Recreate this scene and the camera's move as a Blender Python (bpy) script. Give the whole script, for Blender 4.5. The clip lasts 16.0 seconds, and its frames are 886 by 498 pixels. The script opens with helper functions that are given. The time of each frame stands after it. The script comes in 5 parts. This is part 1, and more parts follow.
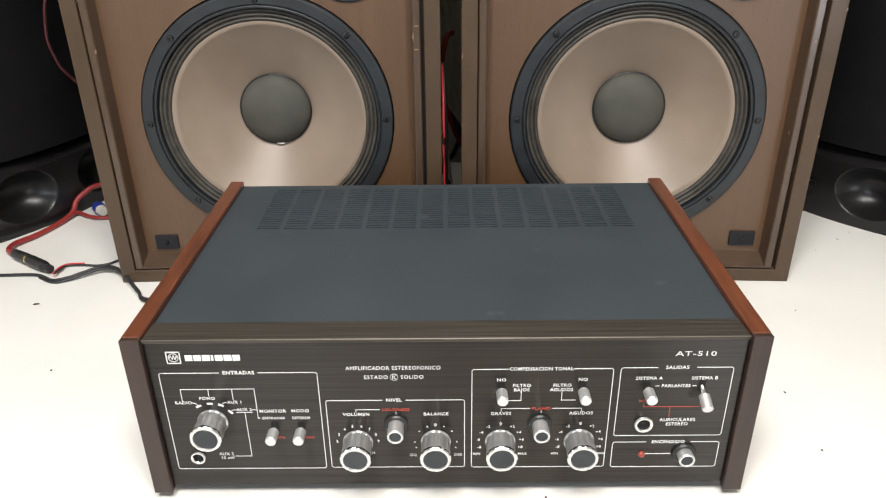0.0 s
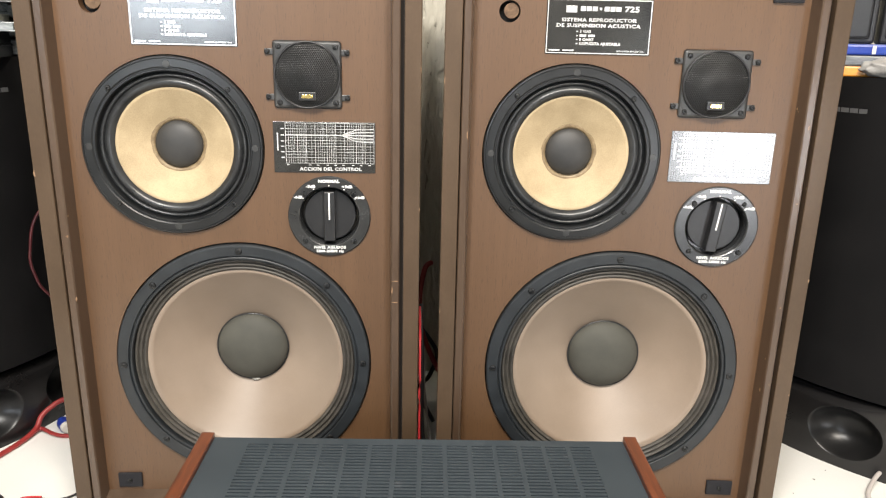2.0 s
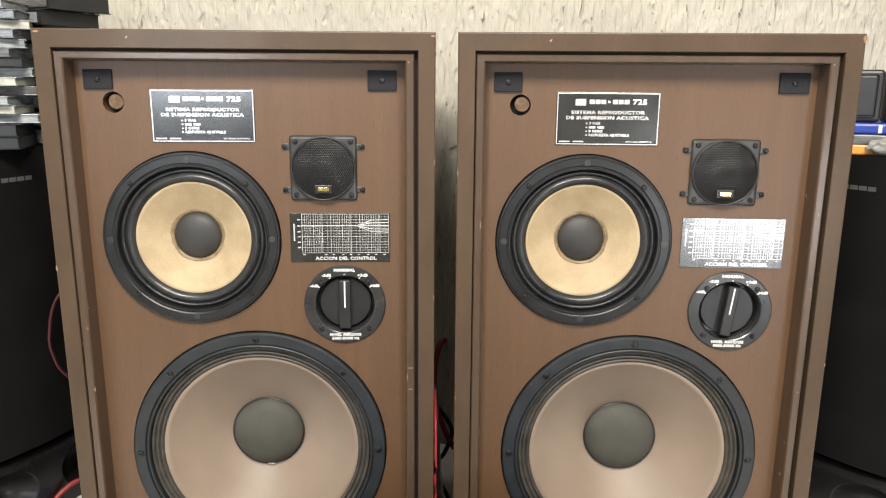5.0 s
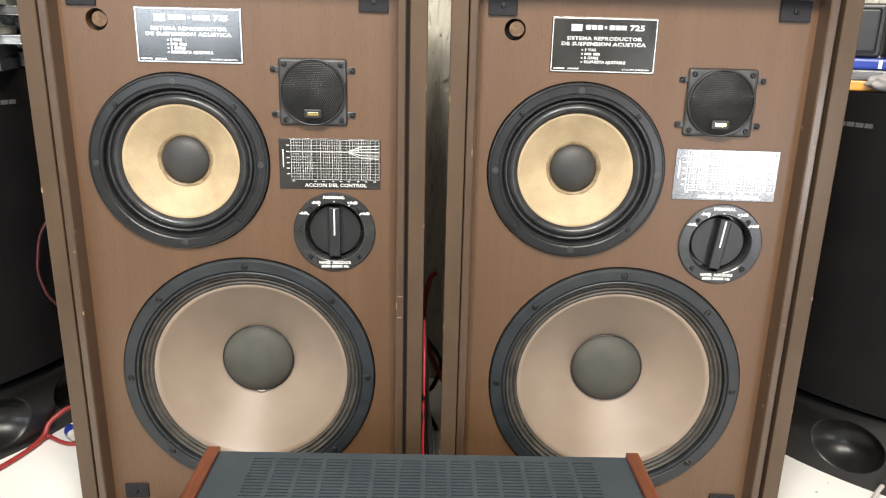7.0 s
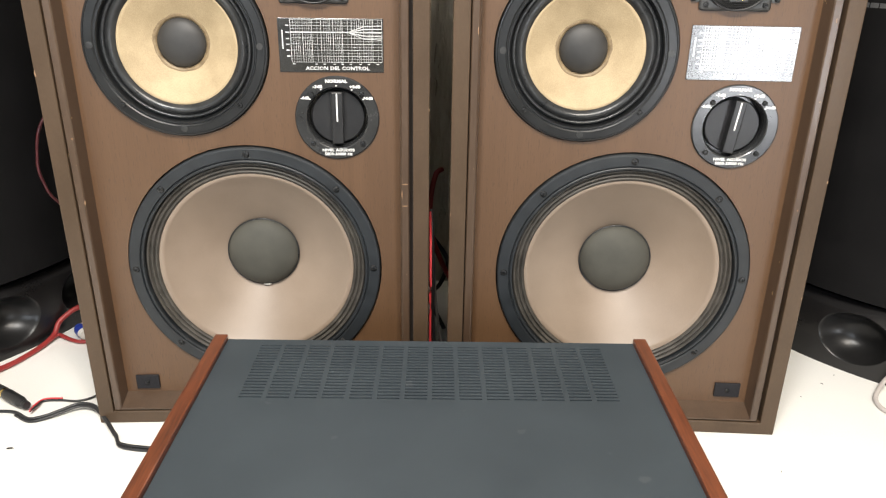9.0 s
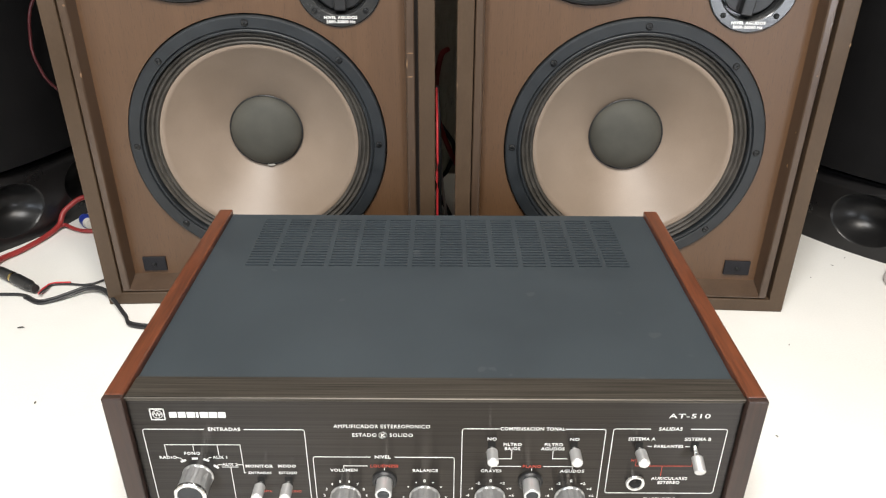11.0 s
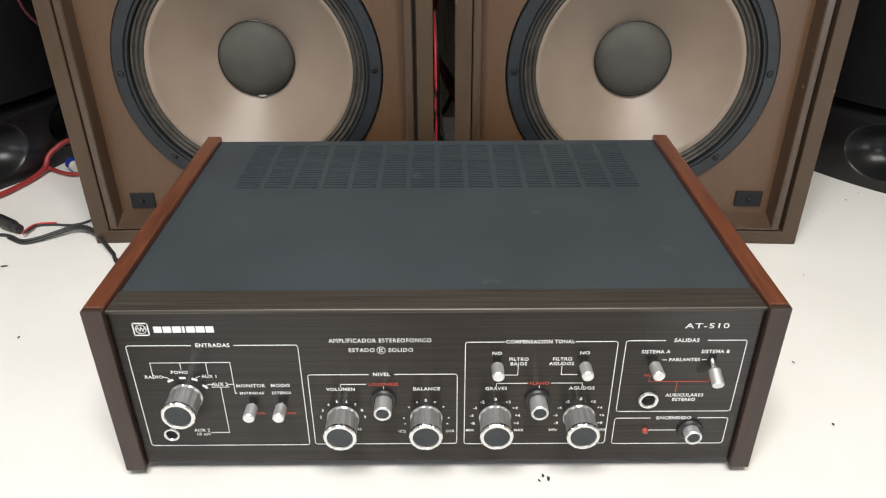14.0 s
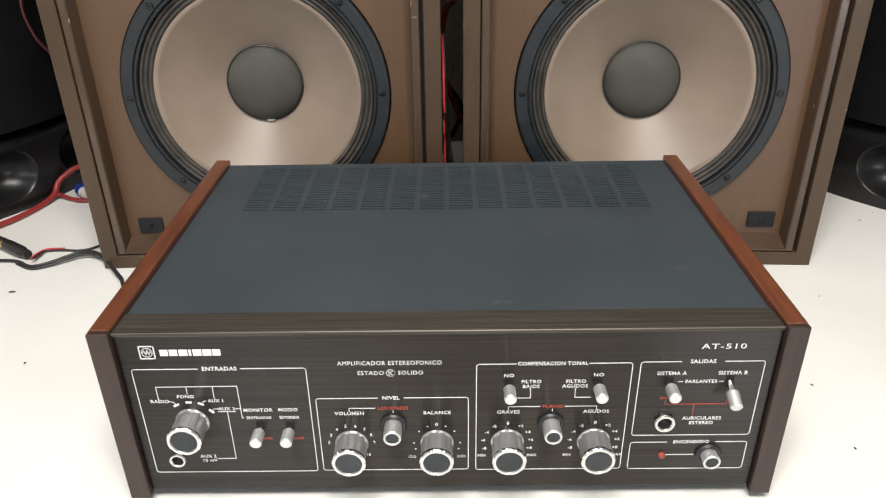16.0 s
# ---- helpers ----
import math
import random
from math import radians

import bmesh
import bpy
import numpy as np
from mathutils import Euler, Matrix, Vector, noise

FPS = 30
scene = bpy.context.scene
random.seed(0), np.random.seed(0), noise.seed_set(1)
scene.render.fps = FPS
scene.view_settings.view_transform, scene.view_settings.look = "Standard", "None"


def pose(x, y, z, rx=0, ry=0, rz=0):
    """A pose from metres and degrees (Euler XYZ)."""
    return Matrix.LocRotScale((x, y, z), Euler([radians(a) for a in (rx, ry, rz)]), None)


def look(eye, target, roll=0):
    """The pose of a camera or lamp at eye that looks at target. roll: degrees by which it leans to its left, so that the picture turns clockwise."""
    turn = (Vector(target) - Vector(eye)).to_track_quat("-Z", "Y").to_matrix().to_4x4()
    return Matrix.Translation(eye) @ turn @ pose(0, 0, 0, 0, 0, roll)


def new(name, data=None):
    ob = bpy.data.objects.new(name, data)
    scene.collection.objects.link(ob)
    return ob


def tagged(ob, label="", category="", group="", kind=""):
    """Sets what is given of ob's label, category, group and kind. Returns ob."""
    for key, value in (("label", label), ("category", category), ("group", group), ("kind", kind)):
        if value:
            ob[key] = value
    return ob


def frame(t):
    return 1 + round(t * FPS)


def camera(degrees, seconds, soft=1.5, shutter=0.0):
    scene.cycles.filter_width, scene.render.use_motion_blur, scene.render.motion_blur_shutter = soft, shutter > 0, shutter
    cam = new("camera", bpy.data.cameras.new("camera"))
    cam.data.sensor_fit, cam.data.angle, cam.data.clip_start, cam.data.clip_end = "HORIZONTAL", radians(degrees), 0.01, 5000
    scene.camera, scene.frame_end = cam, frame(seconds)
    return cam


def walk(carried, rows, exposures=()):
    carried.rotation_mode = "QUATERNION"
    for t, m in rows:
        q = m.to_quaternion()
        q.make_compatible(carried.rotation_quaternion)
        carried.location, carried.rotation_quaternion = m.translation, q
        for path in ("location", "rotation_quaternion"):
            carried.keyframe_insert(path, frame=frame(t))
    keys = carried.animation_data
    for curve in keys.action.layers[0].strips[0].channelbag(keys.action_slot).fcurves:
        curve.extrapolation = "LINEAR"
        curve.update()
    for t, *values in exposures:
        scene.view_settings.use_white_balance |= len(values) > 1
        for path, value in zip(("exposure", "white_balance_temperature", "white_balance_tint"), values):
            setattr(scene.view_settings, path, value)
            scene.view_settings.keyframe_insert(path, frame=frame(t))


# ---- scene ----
cam = camera(61.8, 16.0, soft=1.2)
PATH = [
    (0, (0.003, -0.408, 0.409), (-0.013, 1.381, -0.483), -0.7),
    (0.5, (0.003, -0.394, 0.44), (-0.001, 1.395, -0.455), 0.1),
    (1, (0.002, -0.384, 0.469), (0.007, 1.463, -0.297), 1.0),
    (1.5, (0.005, -0.372, 0.498), (0.027, 1.513, -0.171), 1.6),
    (2, (0.004, -0.368, 0.521), (0.047, 1.553, -0.033), 1.3),
    (2.5, (0.007, -0.37, 0.547), (0.04, 1.585, 0.128), 0.6),
    (3, (0.002, -0.371, 0.565), (0.027, 1.602, 0.239), 0.5),
    (3.25, (0.0, -0.371, 0.568), (0.024, 1.602, 0.252), 0.3),
    (3.5, (-0.002, -0.371, 0.569), (0.021, 1.601, 0.235), 0.1),
    (4, (-0.002, -0.369, 0.568), (0.009, 1.595, 0.192), 0.2),
    (6.5, (0.004, -0.364, 0.55), (0.032, 1.565, 0.024), 1.1),
    (7, (0.004, -0.365, 0.543), (0.034, 1.552, -0.026), 1.4),
    (7.5, (0.005, -0.362, 0.535), (0.034, 1.54, -0.081), 1.4),
    (8, (0.005, -0.363, 0.524), (0.033, 1.527, -0.129), 1.2),
    (8.5, (0.006, -0.364, 0.514), (0.027, 1.511, -0.181), 1.0),
    (9, (0.005, -0.365, 0.501), (0.021, 1.487, -0.255), 0.9),
    (9.5, (0.006, -0.367, 0.487), (0.018, 1.458, -0.331), 0.9),
    (10, (0.004, -0.37, 0.472), (0.012, 1.436, -0.387), 0.7),
    (12.5, (0.004, -0.377, 0.433), (0.005, 1.348, -0.579), 0.0),
    (13, (0.005, -0.377, 0.426), (0.008, 1.348, -0.586), -0.1),
    (13.5, (0.003, -0.377, 0.406), (0.01, 1.358, -0.588), -0.3),
    (14, (0.003, -0.369, 0.394), (0.008, 1.365, -0.602), -0.2),
    (14.5, (0.002, -0.364, 0.387), (0.0, 1.38, -0.592), -0.4),
    (15, (0.002, -0.364, 0.384), (-0.004, 1.386, -0.584), -0.5),
    (15.5, (0.0, -0.365, 0.386), (-0.009, 1.394, -0.565), -0.6),
    (16, (0.002, -0.365, 0.387), (-0.015, 1.404, -0.545), -0.9),
]
LIGHT = [(0.0, -0.65, 6150, 10), (0.5, -0.75, 6200, 10), (1.0, -0.5, 6300, 10), (2.0, -0.13, 6400, 10), (3.0, -0.25, 6500, 10), (4.0, -0.40, 6500, 10), (6.5, -0.14, 6350, 10), (8.5, -0.15, 6350, 10),
         (10.0, -0.40, 6250, 10), (12.5, -0.65, 6100, 10), (13.5, -0.83, 6100, 10), (14.5, -0.90, 6100, 10), (16.0, -0.75, 6150, 10)]
walk(cam, [(t, look(eye, target, roll)) for t, eye, target, roll in PATH], LIGHT)

# ---- world and lights ----
world = bpy.data.worlds.new("world")
scene.world = world
world.use_nodes = True
world.node_tree.nodes["Background"].inputs[0].default_value = (0.55, 0.65, 0.8, 1)
world.node_tree.nodes["Background"].inputs[1].default_value = 0.4


def area_lamp(name, m, sx, sy, watts, colour, shape="RECTANGLE"):
    d = bpy.data.lights.new(name, "AREA")
    d.shape, d.size, d.size_y, d.energy, d.color = shape, sx, sy, watts, colour
    ob = new(name, d)
    ob.matrix_world = m
    return ob


for lx, watts, tint in ((-0.25, 31.5, (1.0, 0.955, 0.885)), (0.27, 26.5, (1.0, 0.905, 0.78))):
    area_lamp("ceiling_lamp_light", look((lx, -0.62, 1.44), (lx * 0.8, 0.12, 0.0)), 0.28, 0.40, watts, tint)
area_lamp("door_daylight", look((1.12, -2.36, 0.08), (0.8, 0.0, 0.15)), 0.56, 0.54, 22.0, (0.97, 0.98, 1.0))
area_lamp("window_daylight", look((-0.87, -2.36, 0.79), (-0.6, 0.0, 0.5)), 0.60, 0.58, 21.0, (0.86, 0.93, 1.0))


# ---- materials ----
def surface(name, dark, light, scale=(40, 40, 40), rough=0.5, metal=0.0, bump=0.1, fine=600.0, mix=(0.35, 0.65), speck=None, speck_scale=60.0,
            speck_at=0.72, rough_var=0.12, coat=0.0, aniso=0.0, fine_amount=0.35, distance=0.001, detail=5.0):
    """Two scales of noise between two colours, grain in the relief, optional specks of a third colour."""
    m = bpy.data.materials.new(name)
    m.use_nodes = True
    nt = m.node_tree
    n, link = nt.nodes, nt.links
    b = n["Principled BSDF"]
    co = n.new("ShaderNodeTexCoord")
    rnd = n.new("ShaderNodeObjectInfo")
    mp = n.new("ShaderNodeMapping")
    mp.inputs["Scale"].default_value = scale
    link.new(co.outputs["Object"], mp.inputs["Vector"])
    shift = n.new("ShaderNodeVectorMath")
    shift.operation = "SCALE"
    shift.inputs[0].default_value = (7.0, 3.0, 5.0)
    link.new(rnd.outputs["Random"], shift.inputs["Scale"])
    link.new(shift.outputs[0], mp.inputs["Location"])
    big = n.new("ShaderNodeTexNoise")
    big.inputs["Scale"].default_value, big.inputs["Detail"].default_value = 1.0, detail
    link.new(mp.outputs[0], big.inputs["Vector"])
    small = n.new("ShaderNodeTexNoise")
    small.inputs["Scale"].default_value, small.inputs["Detail"].default_value = fine / max(scale), 3.0
    link.new(mp.outputs[0], small.inputs["Vector"])
    add = n.new("ShaderNodeMix")
    add.data_type = "FLOAT"
    add.inputs["Factor"].default_value = fine_amount
    link.new(big.outputs["Fac"], add.inputs["A"])
    link.new(small.outputs["Fac"], add.inputs["B"])
    ramp = n.new("ShaderNodeValToRGB")
    ramp.color_ramp.elements[0].position, ramp.color_ramp.elements[1].position = mix
    ramp.color_ramp.elements[0].color, ramp.color_ramp.elements[1].color = (*dark, 1), (*light, 1)
    link.new(add.outputs["Result"], ramp.inputs[0])
    colour = ramp.outputs[0]
    if speck:
        sp = n.new("ShaderNodeTexNoise")
        sp.inputs["Scale"].default_value, sp.inputs["Detail"].default_value = speck_scale, 2.0
        link.new(co.outputs["Object"], sp.inputs["Vector"])
        cut = n.new("ShaderNodeMapRange")
        cut.inputs["From Min"].default_value, cut.inputs["From Max"].default_value = speck_at, speck_at + 0.03
        link.new(sp.outputs["Fac"], cut.inputs["Value"])
        mx = n.new("ShaderNodeMix")
        mx.data_type = "RGBA"
        link.new(cut.outputs[0], mx.inputs["Factor"])
        link.new(colour, mx.inputs["A"])
        mx.inputs["B"].default_value = (*speck, 1)
        colour = mx.outputs["Result"]
    link.new(colour, b.inputs["Base Color"])
    rr = n.new("ShaderNodeMapRange")
    rr.inputs["To Min"].default_value, rr.inputs["To Max"].default_value = max(0.02, rough - rough_var), min(1, rough + rough_var)
    link.new(add.outputs["Result"], rr.inputs["Value"])
    link.new(rr.outputs[0], b.inputs["Roughness"])
    b.inputs["Metallic"].default_value = metal
    b.inputs["Coat Weight"].default_value = coat
    b.inputs["Coat Roughness"].default_value = 0.15
    if aniso:
        b.inputs["Anisotropic"].default_value = aniso
        tan = n.new("ShaderNodeCombineXYZ")
        tan.inputs[2].default_value = 1.0
        link.new(tan.outputs[0], b.inputs["Tangent"])
    if bump:
        bp = n.new("ShaderNodeBump")
        bp.inputs["Strength"].default_value, bp.inputs["Distance"].default_value = bump, distance
        link.new(add.outputs["Result"], bp.inputs["Height"])
        link.new(bp.outputs[0], b.inputs["Normal"])
    return m


def wood_pores(name, dark, light, rough, pore, coat=0.1, axis=2, coat_rough=0.2):
    """Stained veneer: long grain along one axis, short dark pores."""
    s = [260.0, 260.0, 260.0]
    s[axis] = 9.0
    m = surface(name, dark, light, scale=tuple(v / 3 for v in s), rough=rough, bump=0.12, fine=900, coat=coat, mix=(0.3, 0.7))
    nt = m.node_tree
    n, link = nt.nodes, nt.links
    b = n["Principled BSDF"]
    b.inputs["Coat Roughness"].default_value = coat_rough
    old = b.inputs["Base Color"].links[0].from_socket
    co = n.new("ShaderNodeTexCoord")
    mp = n.new("ShaderNodeMapping")
    sc = [1150.0, 1150.0, 1150.0]
    sc[axis] = 120.0
    mp.inputs["Scale"].default_value = sc
    link.new(co.outputs["Object"], mp.inputs["Vector"])
    t = n.new("ShaderNodeTexNoise")
    t.inputs["Scale"].default_value, t.inputs["Detail"].default_value = 1.0, 1.0
    link.new(mp.outputs[0], t.inputs["Vector"])
    cut = n.new("ShaderNodeMapRange")
    cut.inputs["From Min"].default_value, cut.inputs["From Max"].default_value = 0.62, 0.72
    cut.inputs["To Max"].default_value = 0.5
    link.new(t.outputs["Fac"], cut.inputs["Value"])
    mx = n.new("ShaderNodeMix")
    mx.data_type = "RGBA"
    link.new(cut.outputs[0], mx.inputs["Factor"])
    link.new(old, mx.inputs["A"])
    mx.inputs["B"].default_value = (*pore, 1)
    link.new(mx.outputs["Result"], b.inputs["Base Color"])
    return m


BAFFLE = wood_pores("brown_veneer", (0.087, 0.045, 0.0205), (0.112, 0.059, 0.028), 0.46, (0.052, 0.027, 0.013), coat=0.75, coat_rough=0.42)
BAFFLE.node_tree.nodes["Principled BSDF"].inputs["Specular IOR Level"].default_value = 0.22
CABINET = surface("brown_lacquer", (0.061, 0.039, 0.023), (0.079, 0.051, 0.031), scale=(34, 34, 14), rough=0.45, bump=0.08, speck=(0.42, 0.30, 0.18),
                  speck_scale=75.0, speck_at=0.735, coat=0.12)
CABINET.node_tree.nodes["Principled BSDF"].inputs["Specular IOR Level"].default_value = 0.28
BEAD = surface("brown_trim", (0.056, 0.034, 0.021), (0.080, 0.050, 0.031), scale=(60, 60, 8), rough=0.35, bump=0.06, coat=0.35, speck=(0.4, 0.28, 0.16),
               speck_scale=90.0, speck_at=0.75)
# Near-black for the groove floor: its shade is put into the colour.
GROOVE_SHADE = surface("shadow_groove", (0.010, 0.007, 0.005), (0.018, 0.012, 0.008), rough=0.8, bump=0.05)
ROSEWOOD = surface("rosewood", (0.024, 0.008, 0.005), (0.160, 0.045, 0.017), scale=(190, 12, 190), rough=0.36, bump=0.06, fine=700, coat=0.35, mix=(0.24, 0.66), fine_amount=0.45)
# Darker rosewood for the cheek fronts: their shade is put into the colour.
ROSEWOOD_FRONT = surface("shaded_rosewood_end", (0.013, 0.007, 0.006), (0.040, 0.019, 0.013), scale=(160, 160, 12), rough=0.42, bump=0.06, coat=0.2,
                         speck=(0.16, 0.09, 0.05), speck_scale=95.0, speck_at=0.74)
LID = surface("slate_enamel", (0.029, 0.038, 0.046), (0.038, 0.049, 0.058), scale=(14, 14, 14), rough=0.50, bump=0.10, fine=1500, speck=(0.049, 0.058, 0.066),
              speck_scale=46.0, speck_at=0.705, rough_var=0.08)
PANEL = surface("brushed_dark_anodised", (0.041, 0.037, 0.034), (0.058, 0.053, 0.048), scale=(5, 900, 900), rough=0.29, metal=0.92, bump=0.05, fine=1800,
                aniso=1.0, rough_var=0.04, distance=0.0003)
TRIM = surface("brushed_bronze_trim", (0.026, 0.023, 0.019), (0.125, 0.110, 0.092), scale=(10, 1500, 1500), rough=0.48, metal=0.6, bump=0.06, fine=1400,
               rough_var=0.08, distance=0.0003)
WHITE_INK = surface("white_ink", (0.74, 0.74, 0.73), (0.84, 0.84, 0.82), rough=0.5, bump=0)
GREY_INK = surface("grey_ink", (0.45, 0.45, 0.45), (0.58, 0.58, 0.57), rough=0.5, bump=0)
RED_INK = surface("red_ink", (0.38, 0.045, 0.025), (0.48, 0.07, 0.04), rough=0.5, bump=0)
CHROME = surface("chrome", (0.72, 0.73, 0.74), (0.86, 0.86, 0.86), rough=0.19, metal=1.0, bump=0.02, rough_var=0.06)
KNOB_METAL = surface("spun_knob_metal", (0.50, 0.50, 0.50), (0.62, 0.62, 0.62), scale=(50, 50, 50), rough=0.30, metal=0.75, bump=0.01, rough_var=0.06)
SATIN = surface("satin_aluminium", (0.70, 0.70, 0.70), (0.84, 0.84, 0.84), scale=(300, 20, 300), rough=0.34, metal=0.72, bump=0.03)
KNOB_FACE = surface("knob_face", (0.035, 0.04, 0.045), (0.055, 0.06, 0.066), rough=0.22, metal=0.5, bump=0.02)
BLACK = surface("black_plastic", (0.012, 0.012, 0.013), (0.022, 0.022, 0.023), rough=0.38, bump=0.05)
BLACK_MATT = surface("black_felt", (0.006, 0.006, 0.008), (0.014, 0.014, 0.018), scale=(500, 500, 500), rough=0.9, bump=0.5)
# Near-black for slots, bores and gaps: the shade inside is put into the colour.
HOLLOW_SHADE = surface("shaded_hollow", (0.004, 0.004, 0.004), (0.008, 0.008, 0.008), rough=0.9, bump=0)
GASKET = surface("gasket", (0.009, 0.011, 0.013), (0.018, 0.0215, 0.025), scale=(45, 45, 45), rough=0.50, bump=0.15, fine=1800)
MID_RING = surface("black_ring_lacquer", (0.007, 0.0075, 0.008), (0.014, 0.015, 0.016), scale=(45, 45, 45), rough=0.36, bump=0.08, fine=1500)
SURROUND = surface("pleated_surround", (0.028, 0.025, 0.021), (0.066, 0.059, 0.050), scale=(60, 60, 60), rough=0.52, bump=0.1)
RUBBER = surface("black_rubber", (0.014, 0.015, 0.016), (0.030, 0.031, 0.032), scale=(60, 60, 60), rough=0.30, bump=0.04)
CONE = surface("coated_paper_cone", (0.205, 0.156, 0.116), (0.272, 0.210, 0.160), scale=(26, 26, 26), rough=0.42, bump=0.06, fine=1500, mix=(0.3, 0.7), coat=0.2, fine_amount=0.5)
CONE.node_tree.nodes["Principled BSDF"].inputs["Coat Roughness"].default_value = 0.40
CONE_YELLOW = surface("cream_paper_cone", (0.25, 0.185, 0.10), (0.43, 0.335, 0.205), scale=(40, 40, 40), rough=0.7, bump=0.2, fine=1100, mix=(0.25, 0.62), fine_amount=0.5)
CONE_RING = surface("brown_cone_ring", (0.13, 0.088, 0.045), (0.27, 0.20, 0.112), scale=(120, 120, 120), rough=0.5, bump=0.1)
# Pale and glossy: the glint on the glue is put into the colour.
GLINT_GLUE = surface("pale_glint_glue", (0.42, 0.40, 0.36), (0.55, 0.53, 0.48), rough=0.08, bump=0.0, rough_var=0.03)
DUST = surface("grey_green_dust_cap", (0.044, 0.043, 0.035), (0.068, 0.066, 0.054), scale=(40, 40, 40), rough=0.72, bump=0.2, fine=2200)
DUST_DARK = surface("dark_dust_cap", (0.020, 0.020, 0.020), (0.036, 0.035, 0.034), scale=(60, 60, 60), rough=0.55, bump=0.2, fine=2200)
SCREW = surface("screw_steel", (0.014, 0.0145, 0.015), (0.060, 0.060, 0.060), scale=(300, 300, 300), rough=0.4, metal=0.8, bump=0.05)
PLATE = surface("black_glossy_plate", (0.034, 0.034, 0.034), (0.060, 0.060, 0.058), rough=0.24, metal=0.6, bump=0.01, rough_var=0.05, coat=0.9)
DIAL = surface("black_satin_dial", (0.018, 0.019, 0.020), (0.032, 0.033, 0.034), rough=0.26, bump=0.01, rough_var=0.05, coat=0.4)
PLATE_INK = surface("silver_print", (0.62, 0.62, 0.61), (0.78, 0.78, 0.77), rough=0.27, metal=0.45, bump=0)
TWEETER_GREY = surface("grey_cast_frame", (0.036, 0.036, 0.036), (0.066, 0.066, 0.065), scale=(60, 60, 60), rough=0.4, metal=0.3, bump=0.08)
MESH_BLACK = surface("grille_steel", (0.016, 0.016, 0.017), (0.032, 0.032, 0.032), rough=0.35, metal=0.5, bump=0.02)
RAW_WOOD = surface("bare_wood_chip", (0.18, 0.105, 0.055), (0.34, 0.22, 0.13), scale=(200, 200, 200), rough=0.8, bump=0.1)
CORK = surface("raw_wood_plug", (0.07, 0.040, 0.022), (0.17, 0.105, 0.06), scale=(160, 160, 160), rough=0.8, bump=0.3)
BRASS = surface("brass", (0.60, 0.44, 0.14), (0.80, 0.62, 0.26), rough=0.25, metal=1.0, bump=0.02)
TABLE = surface("cream_laminate", (0.79, 0.775, 0.735), (0.86, 0.848, 0.815), scale=(6, 6, 6), rough=0.34, bump=0.03, fine=500, speck=(0.45, 0.42, 0.37),
                speck_scale=38.0, speck_at=0.775)
CHIP = surface("dark_crumb", (0.02, 0.018, 0.016), (0.05, 0.045, 0.04), rough=0.8)
TOWER = surface("matt_black_cabinet", (0.0034, 0.0032, 0.0034), (0.0060, 0.0056, 0.0058), scale=(25, 25, 25), rough=0.72, bump=0.05, speck=(0.25, 0.25, 0.25),
                speck_scale=70.0, speck_at=0.80)
TOWER.node_tree.nodes["Principled BSDF"].inputs["Specular IOR Level"].default_value = 0.15
TOWER_BASE = surface("glossy_black_base", (0.006, 0.0056, 0.0058), (0.010, 0.0094, 0.0096), scale=(25, 25, 25), rough=0.30, bump=0.03)
PORT = surface("polished_black_port", (0.008, 0.008, 0.008), (0.013, 0.0125, 0.0125), scale=(25, 25, 25), rough=0.30, bump=0.03, rough_var=0.06)
PORT.node_tree.nodes["Principled BSDF"].inputs["Specular IOR Level"].default_value = 0.28
TOWER_INK = surface("dim_silver_badge", (0.16, 0.16, 0.16), (0.22, 0.22, 0.22), rough=0.4, metal=0.6, bump=0)
WIRE_BLACK = surface("black_wire", (0.015, 0.015, 0.016), (0.028, 0.028, 0.03), rough=0.42)
WIRE_RED = surface("red_wire", (0.50, 0.030, 0.040), (0.64, 0.055, 0.060), rough=0.38)
WIRE_DARKRED = surface("dark_red_cable", (0.22, 0.020, 0.020), (0.31, 0.036, 0.032), rough=0.42)
WIRE_MAROON = surface("maroon_cable", (0.050, 0.008, 0.010), (0.085, 0.014, 0.016), rough=0.4)
WIRE_GREY = surface("grey_wire", (0.42, 0.38, 0.36), (0.55, 0.5, 0.47), rough=0.5)
BLUE = surface("blue_plastic", (0.012, 0.03, 0.22), (0.02, 0.055, 0.34), rough=0.35)
AMBER = surface("amber_plastic", (0.55, 0.20, 0.02), (0.75, 0.32, 0.04), rough=0.3)
WHITE_PLASTIC = surface("off_white_plastic", (0.55, 0.52, 0.46), (0.68, 0.65, 0.58), rough=0.5, bump=0.2)
CLOUDY = surface("cloudy_grey_plastic", (0.22, 0.21, 0.20), (0.36, 0.35, 0.33), rough=0.4, bump=0.1)
CASE_CLEAR = surface("clear_case_edge", (0.10, 0.115, 0.125), (0.42, 0.45, 0.46), scale=(60, 60, 260), rough=0.18, bump=0.02, mix=(0.3, 0.7))
CASE_GREY = surface("smoked_case_edge", (0.05, 0.05, 0.052), (0.15, 0.15, 0.15), scale=(40, 40, 260), rough=0.2, bump=0.02)
CASE_BLACK = surface("shiny_black_case", (0.010, 0.010, 0.011), (0.018, 0.018, 0.020), rough=0.14, bump=0.02, rough_var=0.05)
CASE_PAPER = surface("printed_inlay", (0.30, 0.30, 0.24), (0.58, 0.57, 0.48), scale=(90, 90, 200), rough=0.4, bump=0.02)
PAINT = surface("plain_room_paint", (0.62, 0.59, 0.52), (0.68, 0.65, 0.58), scale=(3, 3, 3), rough=0.8, bump=0.1)
